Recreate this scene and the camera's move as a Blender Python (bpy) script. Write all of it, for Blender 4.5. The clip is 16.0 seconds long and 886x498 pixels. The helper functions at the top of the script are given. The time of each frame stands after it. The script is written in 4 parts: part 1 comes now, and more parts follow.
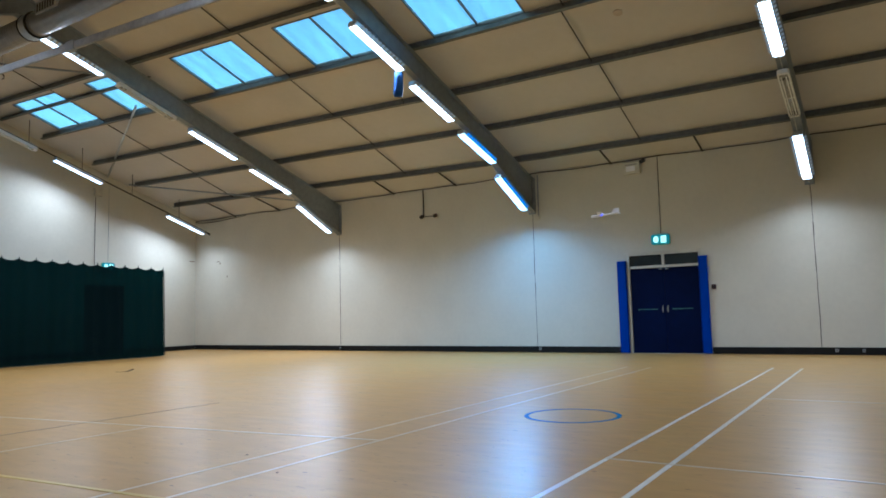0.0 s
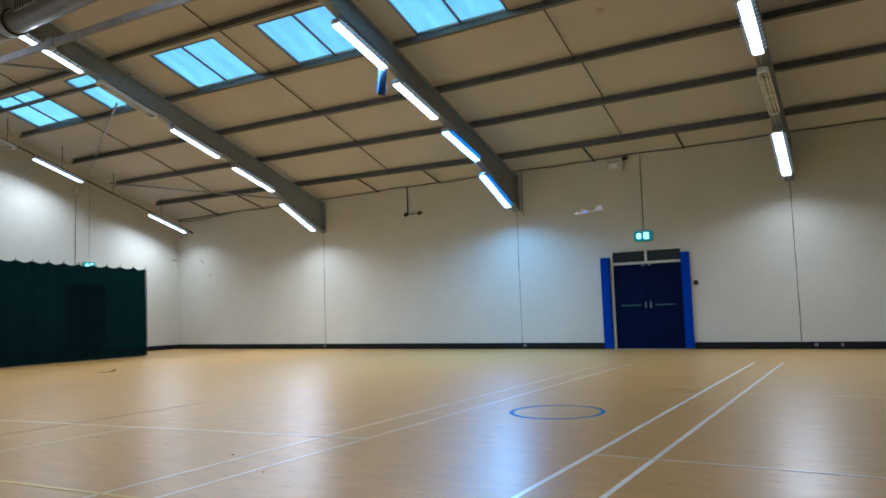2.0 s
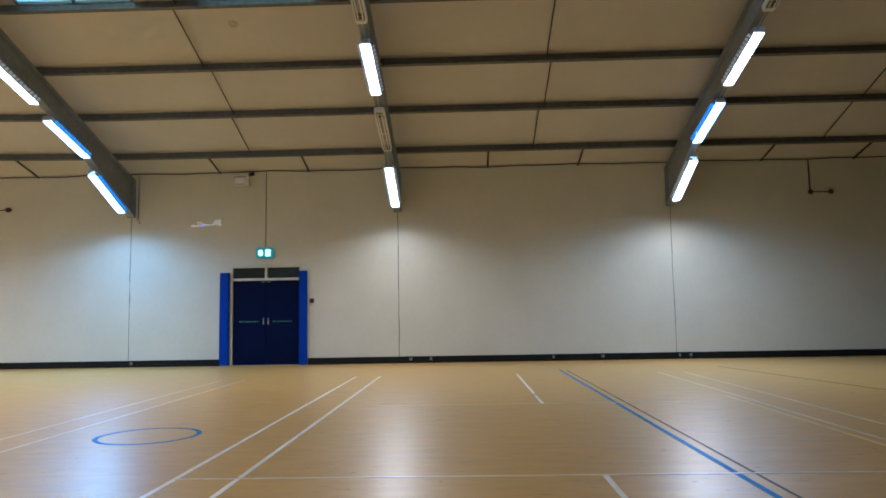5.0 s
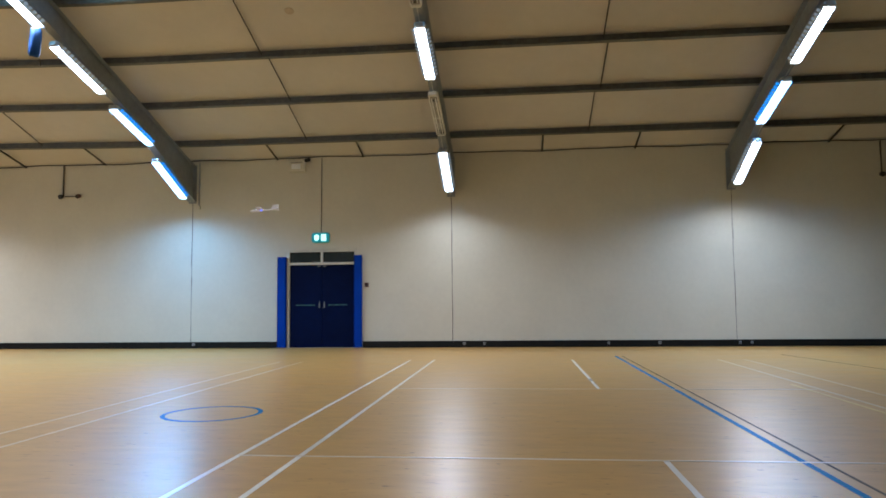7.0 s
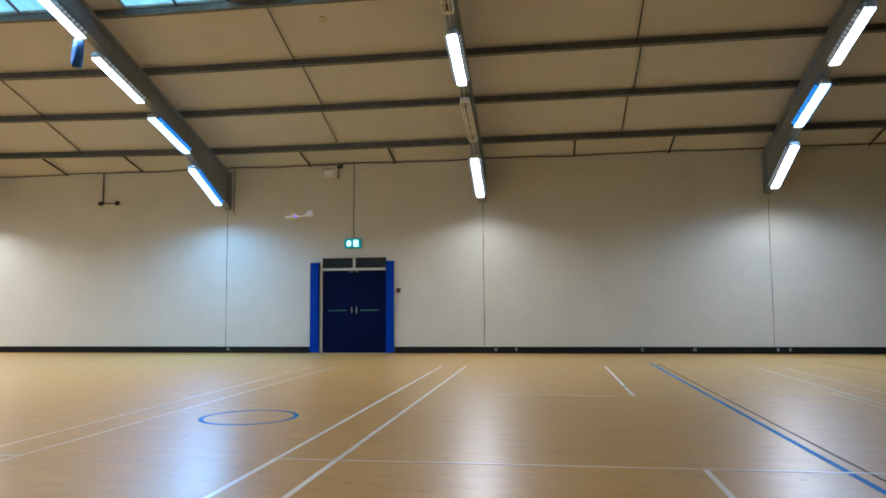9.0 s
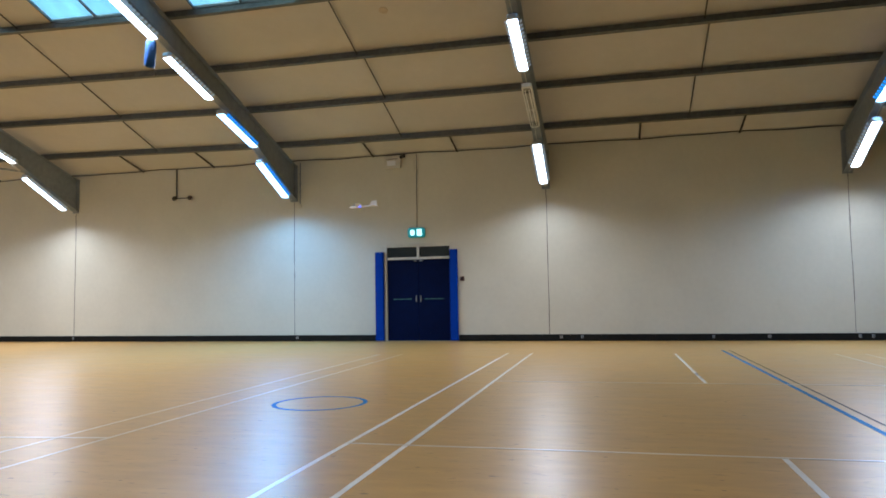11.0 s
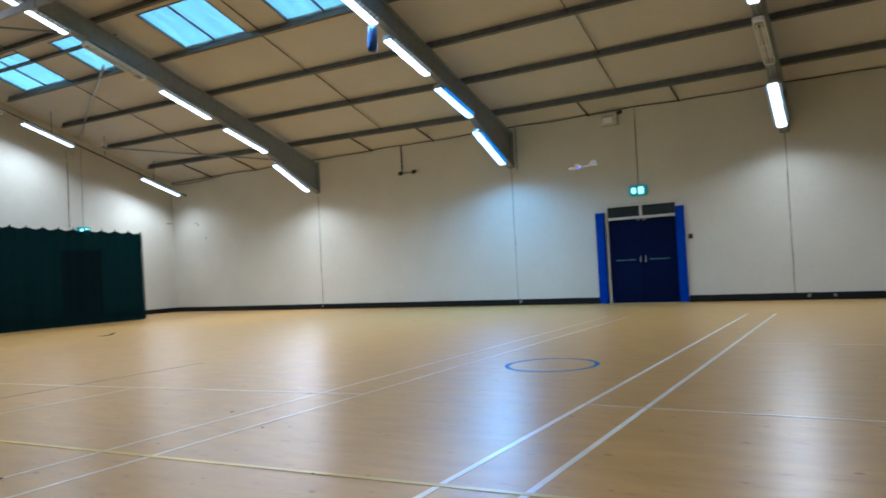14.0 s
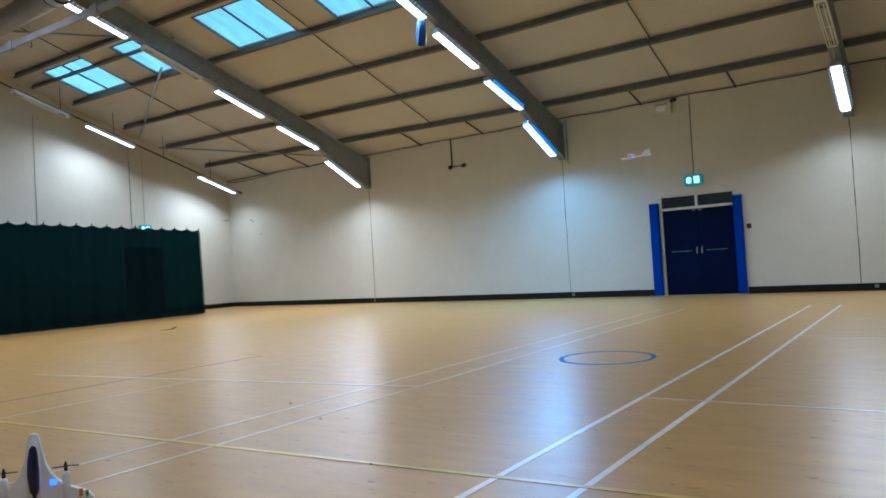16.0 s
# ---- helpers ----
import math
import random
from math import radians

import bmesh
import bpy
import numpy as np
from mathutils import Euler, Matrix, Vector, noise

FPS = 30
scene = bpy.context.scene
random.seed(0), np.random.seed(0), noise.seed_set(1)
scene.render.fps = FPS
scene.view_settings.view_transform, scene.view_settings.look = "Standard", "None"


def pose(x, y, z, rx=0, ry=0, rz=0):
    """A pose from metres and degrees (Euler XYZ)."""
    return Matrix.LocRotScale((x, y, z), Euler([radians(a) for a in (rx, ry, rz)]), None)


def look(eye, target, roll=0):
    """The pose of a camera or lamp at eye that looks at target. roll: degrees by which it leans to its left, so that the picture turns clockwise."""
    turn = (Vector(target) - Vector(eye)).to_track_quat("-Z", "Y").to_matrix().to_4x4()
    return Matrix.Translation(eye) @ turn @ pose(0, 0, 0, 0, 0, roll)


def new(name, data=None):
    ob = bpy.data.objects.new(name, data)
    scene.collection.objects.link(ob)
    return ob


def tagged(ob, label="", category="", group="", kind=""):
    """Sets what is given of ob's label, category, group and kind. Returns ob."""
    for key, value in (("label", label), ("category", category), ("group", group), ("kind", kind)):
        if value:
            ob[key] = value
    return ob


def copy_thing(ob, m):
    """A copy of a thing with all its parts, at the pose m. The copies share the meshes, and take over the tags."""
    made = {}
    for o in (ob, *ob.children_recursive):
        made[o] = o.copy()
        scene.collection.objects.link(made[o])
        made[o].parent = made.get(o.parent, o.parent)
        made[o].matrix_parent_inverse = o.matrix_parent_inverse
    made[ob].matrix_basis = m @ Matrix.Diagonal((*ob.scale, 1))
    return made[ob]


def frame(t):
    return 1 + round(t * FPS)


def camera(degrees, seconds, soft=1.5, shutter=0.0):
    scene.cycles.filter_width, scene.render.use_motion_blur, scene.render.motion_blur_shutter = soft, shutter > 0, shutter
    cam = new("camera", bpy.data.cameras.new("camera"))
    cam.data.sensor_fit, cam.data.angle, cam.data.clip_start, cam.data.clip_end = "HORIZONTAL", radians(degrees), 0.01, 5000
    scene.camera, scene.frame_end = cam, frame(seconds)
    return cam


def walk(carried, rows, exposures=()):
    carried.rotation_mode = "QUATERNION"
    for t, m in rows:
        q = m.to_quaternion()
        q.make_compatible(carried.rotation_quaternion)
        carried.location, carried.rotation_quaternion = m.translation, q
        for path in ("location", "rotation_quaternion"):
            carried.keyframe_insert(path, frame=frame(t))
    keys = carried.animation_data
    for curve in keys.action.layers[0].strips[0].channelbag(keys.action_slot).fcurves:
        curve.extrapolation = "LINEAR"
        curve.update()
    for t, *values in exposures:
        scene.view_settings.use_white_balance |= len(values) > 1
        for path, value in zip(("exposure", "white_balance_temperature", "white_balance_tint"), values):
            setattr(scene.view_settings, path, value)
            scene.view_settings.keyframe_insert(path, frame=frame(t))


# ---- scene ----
cam = camera(64.6, 16.0, soft=1.7, shutter=0.5)
PATH = [
    (0, (1.857, -5.07, 1.095), (0.7835, -3.3924, 1.2775), -1.49),
    (0.5, (1.866, -5.075, 1.103), (0.8004, -3.3938, 1.2981), -1.65),
    (1, (1.867, -5.076, 1.099), (0.8109, -3.3874, 1.2813), -1.81),
    (1.5, (1.873, -5.082, 1.1), (0.8124, -3.3952, 1.2728), -1.98),
    (2, (1.867, -5.094, 1.106), (0.8309, -3.3920, 1.2787), -1.91),
    (2.5, (1.885, -5.078, 1.104), (0.8867, -3.3557, 1.2967), -2.01),
    (3, (1.914, -5.058, 1.106), (1.0508, -3.2662, 1.3168), -1.76),
    (3.5, (1.992, -5.073, 1.13), (1.4261, -3.1684, 1.3588), -1.48),
    (4, (2.085, -5.055, 1.13), (1.9342, -3.0729, 1.3507), -1.49),
    (4.2, (2.098, -5.068, 1.132), (2.0448, -3.0798, 1.3422), -1.10),
    (6.3, (2.064, -5.066, 1.116), (1.9319, -3.0764, 1.2710), -0.55),
    (6.5, (2.049, -5.073, 1.106), (1.8934, -3.0845, 1.2531), -0.53),
    (7, (2.052, -5.056, 1.11), (1.8441, -3.0725, 1.2598), -0.61),
    (7.5, (2.034, -5.054, 1.111), (1.7923, -3.0741, 1.2574), -0.55),
    (8, (2.034, -5.065, 1.105), (1.7717, -3.0879, 1.2536), -0.48),
    (8.5, (2.018, -5.063, 1.104), (1.7394, -3.0893, 1.2681), -0.38),
    (9, (2.013, -5.076, 1.108), (1.7210, -3.1045, 1.2750), -0.43),
    (9.2, (2.013, -5.064, 1.107), (1.7028, -3.0945, 1.2648), -0.52),
    (11.5, (1.983, -5.081, 1.092), (1.4834, -3.1488, 1.2221), -1.09),
    (12, (1.974, -5.08, 1.09), (1.4361, -3.1571, 1.2047), -1.34),
    (12.5, (1.952, -5.05, 1.078), (1.3228, -3.1542, 1.1782), -1.79),
    (13, (1.939, -5.056, 1.083), (1.1655, -3.2135, 1.1668), -2.29),
    (13.5, (1.916, -5.07, 1.074), (1.0021, -3.2923, 1.1419), -2.72),
    (14, (1.894, -5.084, 1.079), (0.8589, -3.3736, 1.1354), -2.96),
    (14.5, (1.876, -5.094, 1.073), (0.7490, -3.4420, 1.1041), -3.07),
    (15, (1.873, -5.083, 1.078), (0.7280, -3.4438, 1.1207), -3.17),
    (15.5, (1.882, -5.096, 1.079), (0.7191, -3.4696, 1.1280), -3.47),
    (16, (1.875, -5.102, 1.073), (0.7201, -3.4698, 1.1195), -3.50),
]
walk(cam, [(t, look(eye, target, roll)) for t, eye, target, roll in PATH],
     [(0, 1.81, 5770, 10), (2.5, 1.81, 5820, 10), (3.5, 1.86, 6300, 13), (4.2, 2.0, 6350, 14), (6.5, 2.08, 6370, 14), (9, 2.08, 6370, 14), (11.5, 2.03, 6350, 13), (13.5, 1.9, 5950, 10), (14.5, 1.84, 5810, 9), (16, 1.84, 5810, 9)])


# ---- world and exposure ----
world = bpy.data.worlds.new("sky")
scene.world = world
world.use_nodes = True
wt = world.node_tree
sky = wt.nodes.new("ShaderNodeTexSky")
sky.sky_type, sky.sun_disc = "NISHITA", False
sky.sun_elevation, sky.sun_rotation = radians(25), radians(200)
wt.nodes["Background"].inputs["Strength"].default_value = 0.15
wt.links.new(sky.outputs[0], wt.nodes["Background"].inputs["Color"])

LAMP = 1.7            # radiance of a lit diffuser, seen from the side
TUBE = 18.5            # watts thrown down by each lit luminaire

# ---- plan (metres) ----
# EAST is out of view: dark bays past x = 20.45 added to soak up light
NORTH, SOUTH, WEST, EAST = 12.0, -8.0, -20.1, 40.4
RIDGE, EAVE, SLOPE = 2.0, 4.8, 0.333
RAFTERS = (-13.0, -6.17, 0.48, 7.13, 13.8, 20.45, 27.1, 33.75)
PURLINS = (11.1, 9.56, 8.07, 6.46, 4.82, 3.2)
PITCH = math.degrees(math.atan(SLOPE))
ROOFLIGHTS = ((-18.62, -16.55), (-15.26, -13.3), (-11.95, -9.9), (-8.71, -6.66), (-5.6, -3.56), (-2.43, -0.46),
              (0.95, 2.95), (4.2, 6.2), (7.9, 9.9), (11.2, 13.2))
RL_LOW, RL_HIGH = 6.47, 5.1


def askew(x):
    """The roof members run slightly out of square towards the gable."""
    return -0.035 * max(-5.5 - x, 0.0)


def roof(y):
    return EAVE + SLOPE * (NORTH - max(y, 2 * RIDGE - y))


# ---- materials ----
def mat(name, color, rough=0.5, metal=0.0, var=0.0, scale=4.0, bump=0.0, bump_scale=60.0, stretch=(1, 1, 1), stain=0.0, spec=0.5):
    """A principled material with variation at two scales and a fine relief."""
    m = bpy.data.materials.new(name)
    m.use_nodes = True
    nt = m.node_tree
    b = nt.nodes["Principled BSDF"]
    b.inputs["Roughness"].default_value, b.inputs["Metallic"].default_value = rough, metal
    b.inputs["Base Color"].default_value = (*color, 1)
    b.inputs["Specular IOR Level"].default_value = spec
    co = nt.nodes.new("ShaderNodeTexCoord")
    mp = nt.nodes.new("ShaderNodeMapping")
    mp.inputs["Scale"].default_value = stretch
    nt.links.new(co.outputs["Object"], mp.inputs["Vector"])
    if var or stain:
        n1 = nt.nodes.new("ShaderNodeTexNoise")
        n1.inputs["Scale"].default_value, n1.inputs["Detail"].default_value = scale, 6
        n2 = nt.nodes.new("ShaderNodeTexNoise")
        n2.inputs["Scale"].default_value, n2.inputs["Detail"].default_value = scale * 0.12, 3
        nt.links.new(mp.outputs[0], n1.inputs["Vector"])
        nt.links.new(co.outputs["Object"], n2.inputs["Vector"])
        mr = nt.nodes.new("ShaderNodeMapRange")
        mr.inputs["From Min"].default_value, mr.inputs["From Max"].default_value = 0.3, 0.7
        mr.inputs["To Min"].default_value, mr.inputs["To Max"].default_value = 1 - var, 1 + var
        nt.links.new(n1.outputs[0], mr.inputs["Value"])
        ms = nt.nodes.new("ShaderNodeMapRange")
        ms.inputs["From Min"].default_value, ms.inputs["From Max"].default_value = 0.35, 0.65
        ms.inputs["To Min"].default_value, ms.inputs["To Max"].default_value = 1 - stain, 1 + stain * 0.4
        nt.links.new(n2.outputs[0], ms.inputs["Value"])
        mu = nt.nodes.new("ShaderNodeMath")
        mu.operation = "MULTIPLY"
        nt.links.new(mr.outputs[0], mu.inputs[0])
        nt.links.new(ms.outputs[0], mu.inputs[1])
        vm = nt.nodes.new("ShaderNodeVectorMath")
        vm.operation = "SCALE"
        vm.inputs[0].default_value = color
        nt.links.new(mu.outputs[0], vm.inputs["Scale"])
        nt.links.new(vm.outputs[0], b.inputs["Base Color"])
        rr = nt.nodes.new("ShaderNodeMapRange")
        rr.inputs["To Min"].default_value, rr.inputs["To Max"].default_value = max(rough - 0.08, 0.02), min(rough + 0.08, 1)
        nt.links.new(n2.outputs[0], rr.inputs["Value"])
        nt.links.new(rr.outputs[0], b.inputs["Roughness"])
    if bump:
        n3 = nt.nodes.new("ShaderNodeTexNoise")
        n3.inputs["Scale"].default_value, n3.inputs["Detail"].default_value = bump_scale, 4
        nt.links.new(mp.outputs[0], n3.inputs["Vector"])
        bp = nt.nodes.new("ShaderNodeBump")
        bp.inputs["Strength"].default_value, bp.inputs["Distance"].default_value = bump, 0.01
        nt.links.new(n3.outputs[0], bp.inputs["Height"])
        nt.links.new(bp.outputs[0], b.inputs["Normal"])
    return m


def glow(name, color, strength):
    m = bpy.data.materials.new(name)
    m.use_nodes = True
    b = m.node_tree.nodes["Principled BSDF"]
    b.inputs["Base Color"].default_value = (*[c * 0.8 for c in color], 1)
    b.inputs["Emission Color"].default_value = (*color, 1)
    b.inputs["Emission Strength"].default_value = strength
    return m


def sheer(name, color, clear, rough=0.6, tint=(1, 1, 1), streaks=0.0):
    """Thin stuff that lets part of the light straight through."""
    m = bpy.data.materials.new(name)
    m.use_nodes = True
    nt = m.node_tree
    b = nt.nodes["Principled BSDF"]
    b.inputs["Base Color"].default_value, b.inputs["Roughness"].default_value = (*color, 1), rough
    b.inputs["Specular IOR Level"].default_value = 0.1
    tr = nt.nodes.new("ShaderNodeBsdfTransparent")
    tr.inputs["Color"].default_value = (*tint, 1)
    mx = nt.nodes.new("ShaderNodeMixShader")
    mx.inputs[0].default_value = clear
    nt.links.new(b.outputs[0], mx.inputs[1])
    nt.links.new(tr.outputs[0], mx.inputs[2])
    if streaks:
        # shading of the ribs, put into the tint as streaks down the slope
        co = nt.nodes.new("ShaderNodeTexCoord")
        mp = nt.nodes.new("ShaderNodeMapping")
        mp.inputs["Scale"].default_value = (5, 1.1, 1.1)
        nt.links.new(co.outputs["Object"], mp.inputs["Vector"])
        n = nt.nodes.new("ShaderNodeTexNoise")
        n.inputs["Scale"].default_value, n.inputs["Detail"].default_value = 1.0, 4
        nt.links.new(mp.outputs[0], n.inputs["Vector"])
        mr = nt.nodes.new("ShaderNodeMapRange")
        mr.inputs["From Min"].default_value, mr.inputs["From Max"].default_value = 0.3, 0.7
        mr.inputs["To Min"].default_value, mr.inputs["To Max"].default_value = 1 - streaks, 1.05
        nt.links.new(n.outputs[0], mr.inputs["Value"])
        vm = nt.nodes.new("ShaderNodeVectorMath")
        vm.operation = "SCALE"
        vm.inputs[0].default_value = tint
        nt.links.new(mr.outputs[0], vm.inputs["Scale"])
        nt.links.new(vm.outputs[0], tr.inputs["Color"])
    nt.links.new(mx.outputs[0], nt.nodes["Material Output"].inputs["Surface"])
    return m


def timber_floor():
    """Varnished pale hardwood strips, 70 mm wide, running along x."""
    m = bpy.data.materials.new("varnished_maple")
    m.use_nodes = True
    nt = m.node_tree
    L = nt.links.new
    b = nt.nodes["Principled BSDF"]
    b.inputs["Specular IOR Level"].default_value = 0.36
    co = nt.nodes.new("ShaderNodeTexCoord")
    br = nt.nodes.new("ShaderNodeTexBrick")
    br.offset, br.squash = 0.37, 1.0
    br.inputs["Color1"].default_value = (0.49, 0.282, 0.084, 1)
    br.inputs["Color2"].default_value = (0.477, 0.272, 0.08, 1)
    br.inputs["Mortar"].default_value = (0.44, 0.247, 0.072, 1)
    br.inputs["Scale"].default_value, br.inputs["Brick Width"].default_value, br.inputs["Row Height"].default_value = 1.0, 1.9, 0.07
    br.inputs["Mortar Size"].default_value, br.inputs["Bias"].default_value = 0.0012, 0.0
    L(co.outputs["Object"], br.inputs["Vector"])
    mp = nt.nodes.new("ShaderNodeMapping")
    mp.inputs["Scale"].default_value = (1.6, 4.5, 1)
    L(co.outputs["Object"], mp.inputs["Vector"])
    grain = nt.nodes.new("ShaderNodeTexNoise")
    grain.inputs["Scale"].default_value, grain.inputs["Detail"].default_value = 1.6, 7
    L(mp.outputs[0], grain.inputs["Vector"])
    mp2 = nt.nodes.new("ShaderNodeMapping")
    mp2.inputs["Scale"].default_value = (0.9, 2.6, 1)
    L(co.outputs["Object"], mp2.inputs["Vector"])
    wear = nt.nodes.new("ShaderNodeTexNoise")
    wear.inputs["Scale"].default_value, wear.inputs["Detail"].default_value = 0.8, 5
    L(mp2.outputs[0], wear.inputs["Vector"])
    g = nt.nodes.new("ShaderNodeMapRange")
    g.inputs["From Min"].default_value, g.inputs["From Max"].default_value = 0.3, 0.7
    g.inputs["To Min"].default_value, g.inputs["To Max"].default_value = 0.89, 1.07
    L(grain.outputs[0], g.inputs["Value"])
    w = nt.nodes.new("ShaderNodeMapRange")
    w.inputs["From Min"].default_value, w.inputs["From Max"].default_value = 0.3, 0.7
    w.inputs["To Min"].default_value, w.inputs["To Max"].default_value = 0.91, 1.045
    L(wear.outputs[0], w.inputs["Value"])
    # scuffs: short dark dashes left by shoes
    mp3 = nt.nodes.new("ShaderNodeMapping")
    mp3.inputs["Scale"].default_value = (1.6, 4.2, 1)
    mp3.inputs["Rotation"].default_value = (0, 0, 0.12)
    L(co.outputs["Object"], mp3.inputs["Vector"])
    scuff = nt.nodes.new("ShaderNodeTexNoise")
    scuff.inputs["Scale"].default_value, scuff.inputs["Detail"].default_value = 4.5, 2.5
    L(mp3.outputs[0], scuff.inputs["Vector"])
    s = nt.nodes.new("ShaderNodeMapRange")
    s.inputs["From Min"].default_value, s.inputs["From Max"].default_value = 0.63, 0.71
    s.inputs["To Min"].default_value, s.inputs["To Max"].default_value = 1.0, 0.75
    L(scuff.outputs[0], s.inputs["Value"])
    # specks of rubber trodden into the varnish
    vo = nt.nodes.new("ShaderNodeTexVoronoi")
    vo.voronoi_dimensions = "2D"
    vo.inputs["Scale"].default_value = 2.4
    sizes = nt.nodes.new("ShaderNodeSeparateColor")
    L(vo.outputs["Color"], sizes.inputs["Color"])
    vary = nt.nodes.new("ShaderNodeMath")
    vary.operation = "MULTIPLY_ADD"
    vary.inputs[1].default_value = 0.06
    L(sizes.outputs[0], vary.inputs[0])
    L(vo.outputs["Distance"], vary.inputs[2])
    mp4 = nt.nodes.new("ShaderNodeMapping")
    mp4.inputs["Scale"].default_value = (0.7, 1.25, 1)
    L(co.outputs["Object"], mp4.inputs["Vector"])
    L(mp4.outputs[0], vo.inputs["Vector"])
    sp = nt.nodes.new("ShaderNodeMapRange")
    sp.inputs["From Min"].default_value, sp.inputs["From Max"].default_value = 0.03, 0.05
    sp.inputs["To Min"].default_value, sp.inputs["To Max"].default_value = 0.4, 1.0
    L(vary.outputs[0], sp.inputs["Value"])
    m0 = nt.nodes.new("ShaderNodeMath")
    m0.operation = "MULTIPLY"
    L(sp.outputs[0], m0.inputs[0])
    L(g.outputs[0], m0.inputs[1])
    m1 = nt.nodes.new("ShaderNodeMath")
    m1.operation = "MULTIPLY"
    L(m0.outputs[0], m1.inputs[0])
    L(w.outputs[0], m1.inputs[1])
    m2 = nt.nodes.new("ShaderNodeMath")
    m2.operation = "MULTIPLY"
    L(m1.outputs[0], m2.inputs[0])
    L(s.outputs[0], m2.inputs[1])
    vm = nt.nodes.new("ShaderNodeVectorMath")
    vm.operation = "SCALE"
    L(br.outputs["Color"], vm.inputs[0])
    L(m2.outputs[0], vm.inputs["Scale"])
    L(vm.outputs[0], b.inputs["Base Color"])
    r = nt.nodes.new("ShaderNodeMapRange")
    r.inputs["From Min"].default_value, r.inputs["From Max"].default_value = 0.3, 0.7
    r.inputs["To Min"].default_value, r.inputs["To Max"].default_value = 0.31, 0.36
    L(wear.outputs[0], r.inputs["Value"])
    L(r.outputs[0], b.inputs["Roughness"])
    bp = nt.nodes.new("ShaderNodeBump")
    bp.inputs["Strength"].default_value, bp.inputs["Distance"].default_value = 0.004, 0.003
    L(grain.outputs[0], bp.inputs["Height"])
    L(bp.outputs[0], b.inputs["Normal"])
    return m


FLOOR = timber_floor()
WALL = mat("cream_paint", (0.615, 0.594, 0.505), 0.62, var=0.02, scale=9, bump=0.1, bump_scale=30, stain=0.035)
LINING = mat("off_white_lining", (0.575, 0.548, 0.515), 0.7, var=0.02, scale=6, bump=0.06, bump_scale=25, stain=0.05)
STEEL = mat("grey_painted_steel", (0.27, 0.305, 0.34), 0.5, 0.15, var=0.1, scale=8, stain=0.12)
PURLIN_STEEL = mat("galvanised_purlin", (0.13, 0.135, 0.13), 0.5, 0.3, var=0.18, scale=10, stain=0.15)
ROD = mat("dark_rod", (0.05, 0.045, 0.04), 0.6, 0.3, var=0.15, scale=20)
GALV = mat("bright_galvanised", (0.55, 0.57, 0.58), 0.35, 0.75, var=0.12, scale=14, stain=0.15)
BLACK = mat("black_skirting_paint", (0.008, 0.009, 0.01), 0.5, var=0.25, scale=7, stain=0.2, spec=0.2)
NAVY = mat("navy_door_paint", (0.0006, 0.006, 0.04), 0.5, var=0.12, scale=5, bump=0.05, stain=0.15, spec=0.06)
PAD = mat("royal_blue_vinyl", (0.0, 0.043, 0.36), 0.5, var=0.08, scale=6, bump=0.06, bump_scale=30, stain=0.1, spec=0.07)
FRAME = mat("cream_door_frame", (0.6, 0.58, 0.5), 0.45, var=0.06, scale=8, stain=0.15)
WHITE = mat("white_enamel", (0.78, 0.78, 0.76), 0.4, var=0.04, scale=12, stain=0.08)
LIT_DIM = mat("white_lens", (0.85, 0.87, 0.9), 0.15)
CHIP = mat("bare_plaster", (0.3, 0.25, 0.19), 0.85, var=0.2, scale=15)
LAMP_GREY = mat("unlit_diffuser", (0.34, 0.33, 0.3), 0.25, var=0.1, scale=9)
GEAR = mat("dark_gear", (0.03, 0.03, 0.03), 0.5, var=0.1)
LINE_WHITE = mat("white_line_paint", (0.72, 0.7, 0.65), 0.3, var=0.1, scale=6, stain=0.15)
LINE_PALE = mat("dulled_white_line", (0.63, 0.55, 0.44), 0.3, var=0.12, scale=6, stain=0.2)
LINE_WORN = mat("worn_white_line", (0.58, 0.49, 0.37), 0.32, var=0.12, scale=6, stain=0.2)
LINE_BLUE = mat("blue_line_paint", (0.0, 0.17, 0.42), 0.5, var=0.12, scale=6, stain=0.15, spec=0.04)
LINE_GREY = mat("worn_dark_line", (0.1, 0.085, 0.07), 0.5, var=0.2, scale=6, stain=0.25, spec=0.06)
LINE_FAINT = mat("faded_dark_line", (0.2, 0.125, 0.06), 0.36, var=0.2, scale=6, stain=0.3)
LINE_YELLOW = mat("yellow_line_paint", (0.63, 0.47, 0.13), 0.32, var=0.12, scale=6, stain=0.2)
NET = sheer("dark_green_mesh", (0.0002, 0.0062, 0.0072), 0.16, 0.95, (0.006, 0.09, 0.1))
HEM = mat("green_hem", (0.001, 0.012, 0.011), 0.9, var=0.15)
ROOFGLASS = sheer("blue_tinted_rooflight", (0.25, 0.55, 0.62), 0.88, 0.3, (0.66, 0.9, 0.92), 0.1)
DARKGLASS = mat("dark_transom_glass", (0.012, 0.02, 0.02), 0.2, var=0.1, spec=0.3)
LIT = glow("lit_tube_white", (0.72, 0.95, 1.24), LAMP)
LIT_BLUE = glow("lit_tube_blue", (0.32, 0.78, 1.35), LAMP)
# glare round the lit lamps, painted as weak emission
HALO = glow("halo_white", (0.62, 0.82, 1.1), 0.035)
HALO_BLUE = glow("halo_blue", (0.0, 0.28, 1.0), 0.3)
EXIT = glow("exit_green", (0.0, 0.27, 0.33), 0.13)
EXIT_WHITE = glow("exit_white", (0.4, 1.0, 0.97), 0.42)
LED = glow("blue_led", (0.02, 0.08, 1.0), 1.6)
FOAM = mat("white_foam", (0.78, 0.78, 0.8), 0.55, var=0.03, scale=20, bump=0.05)
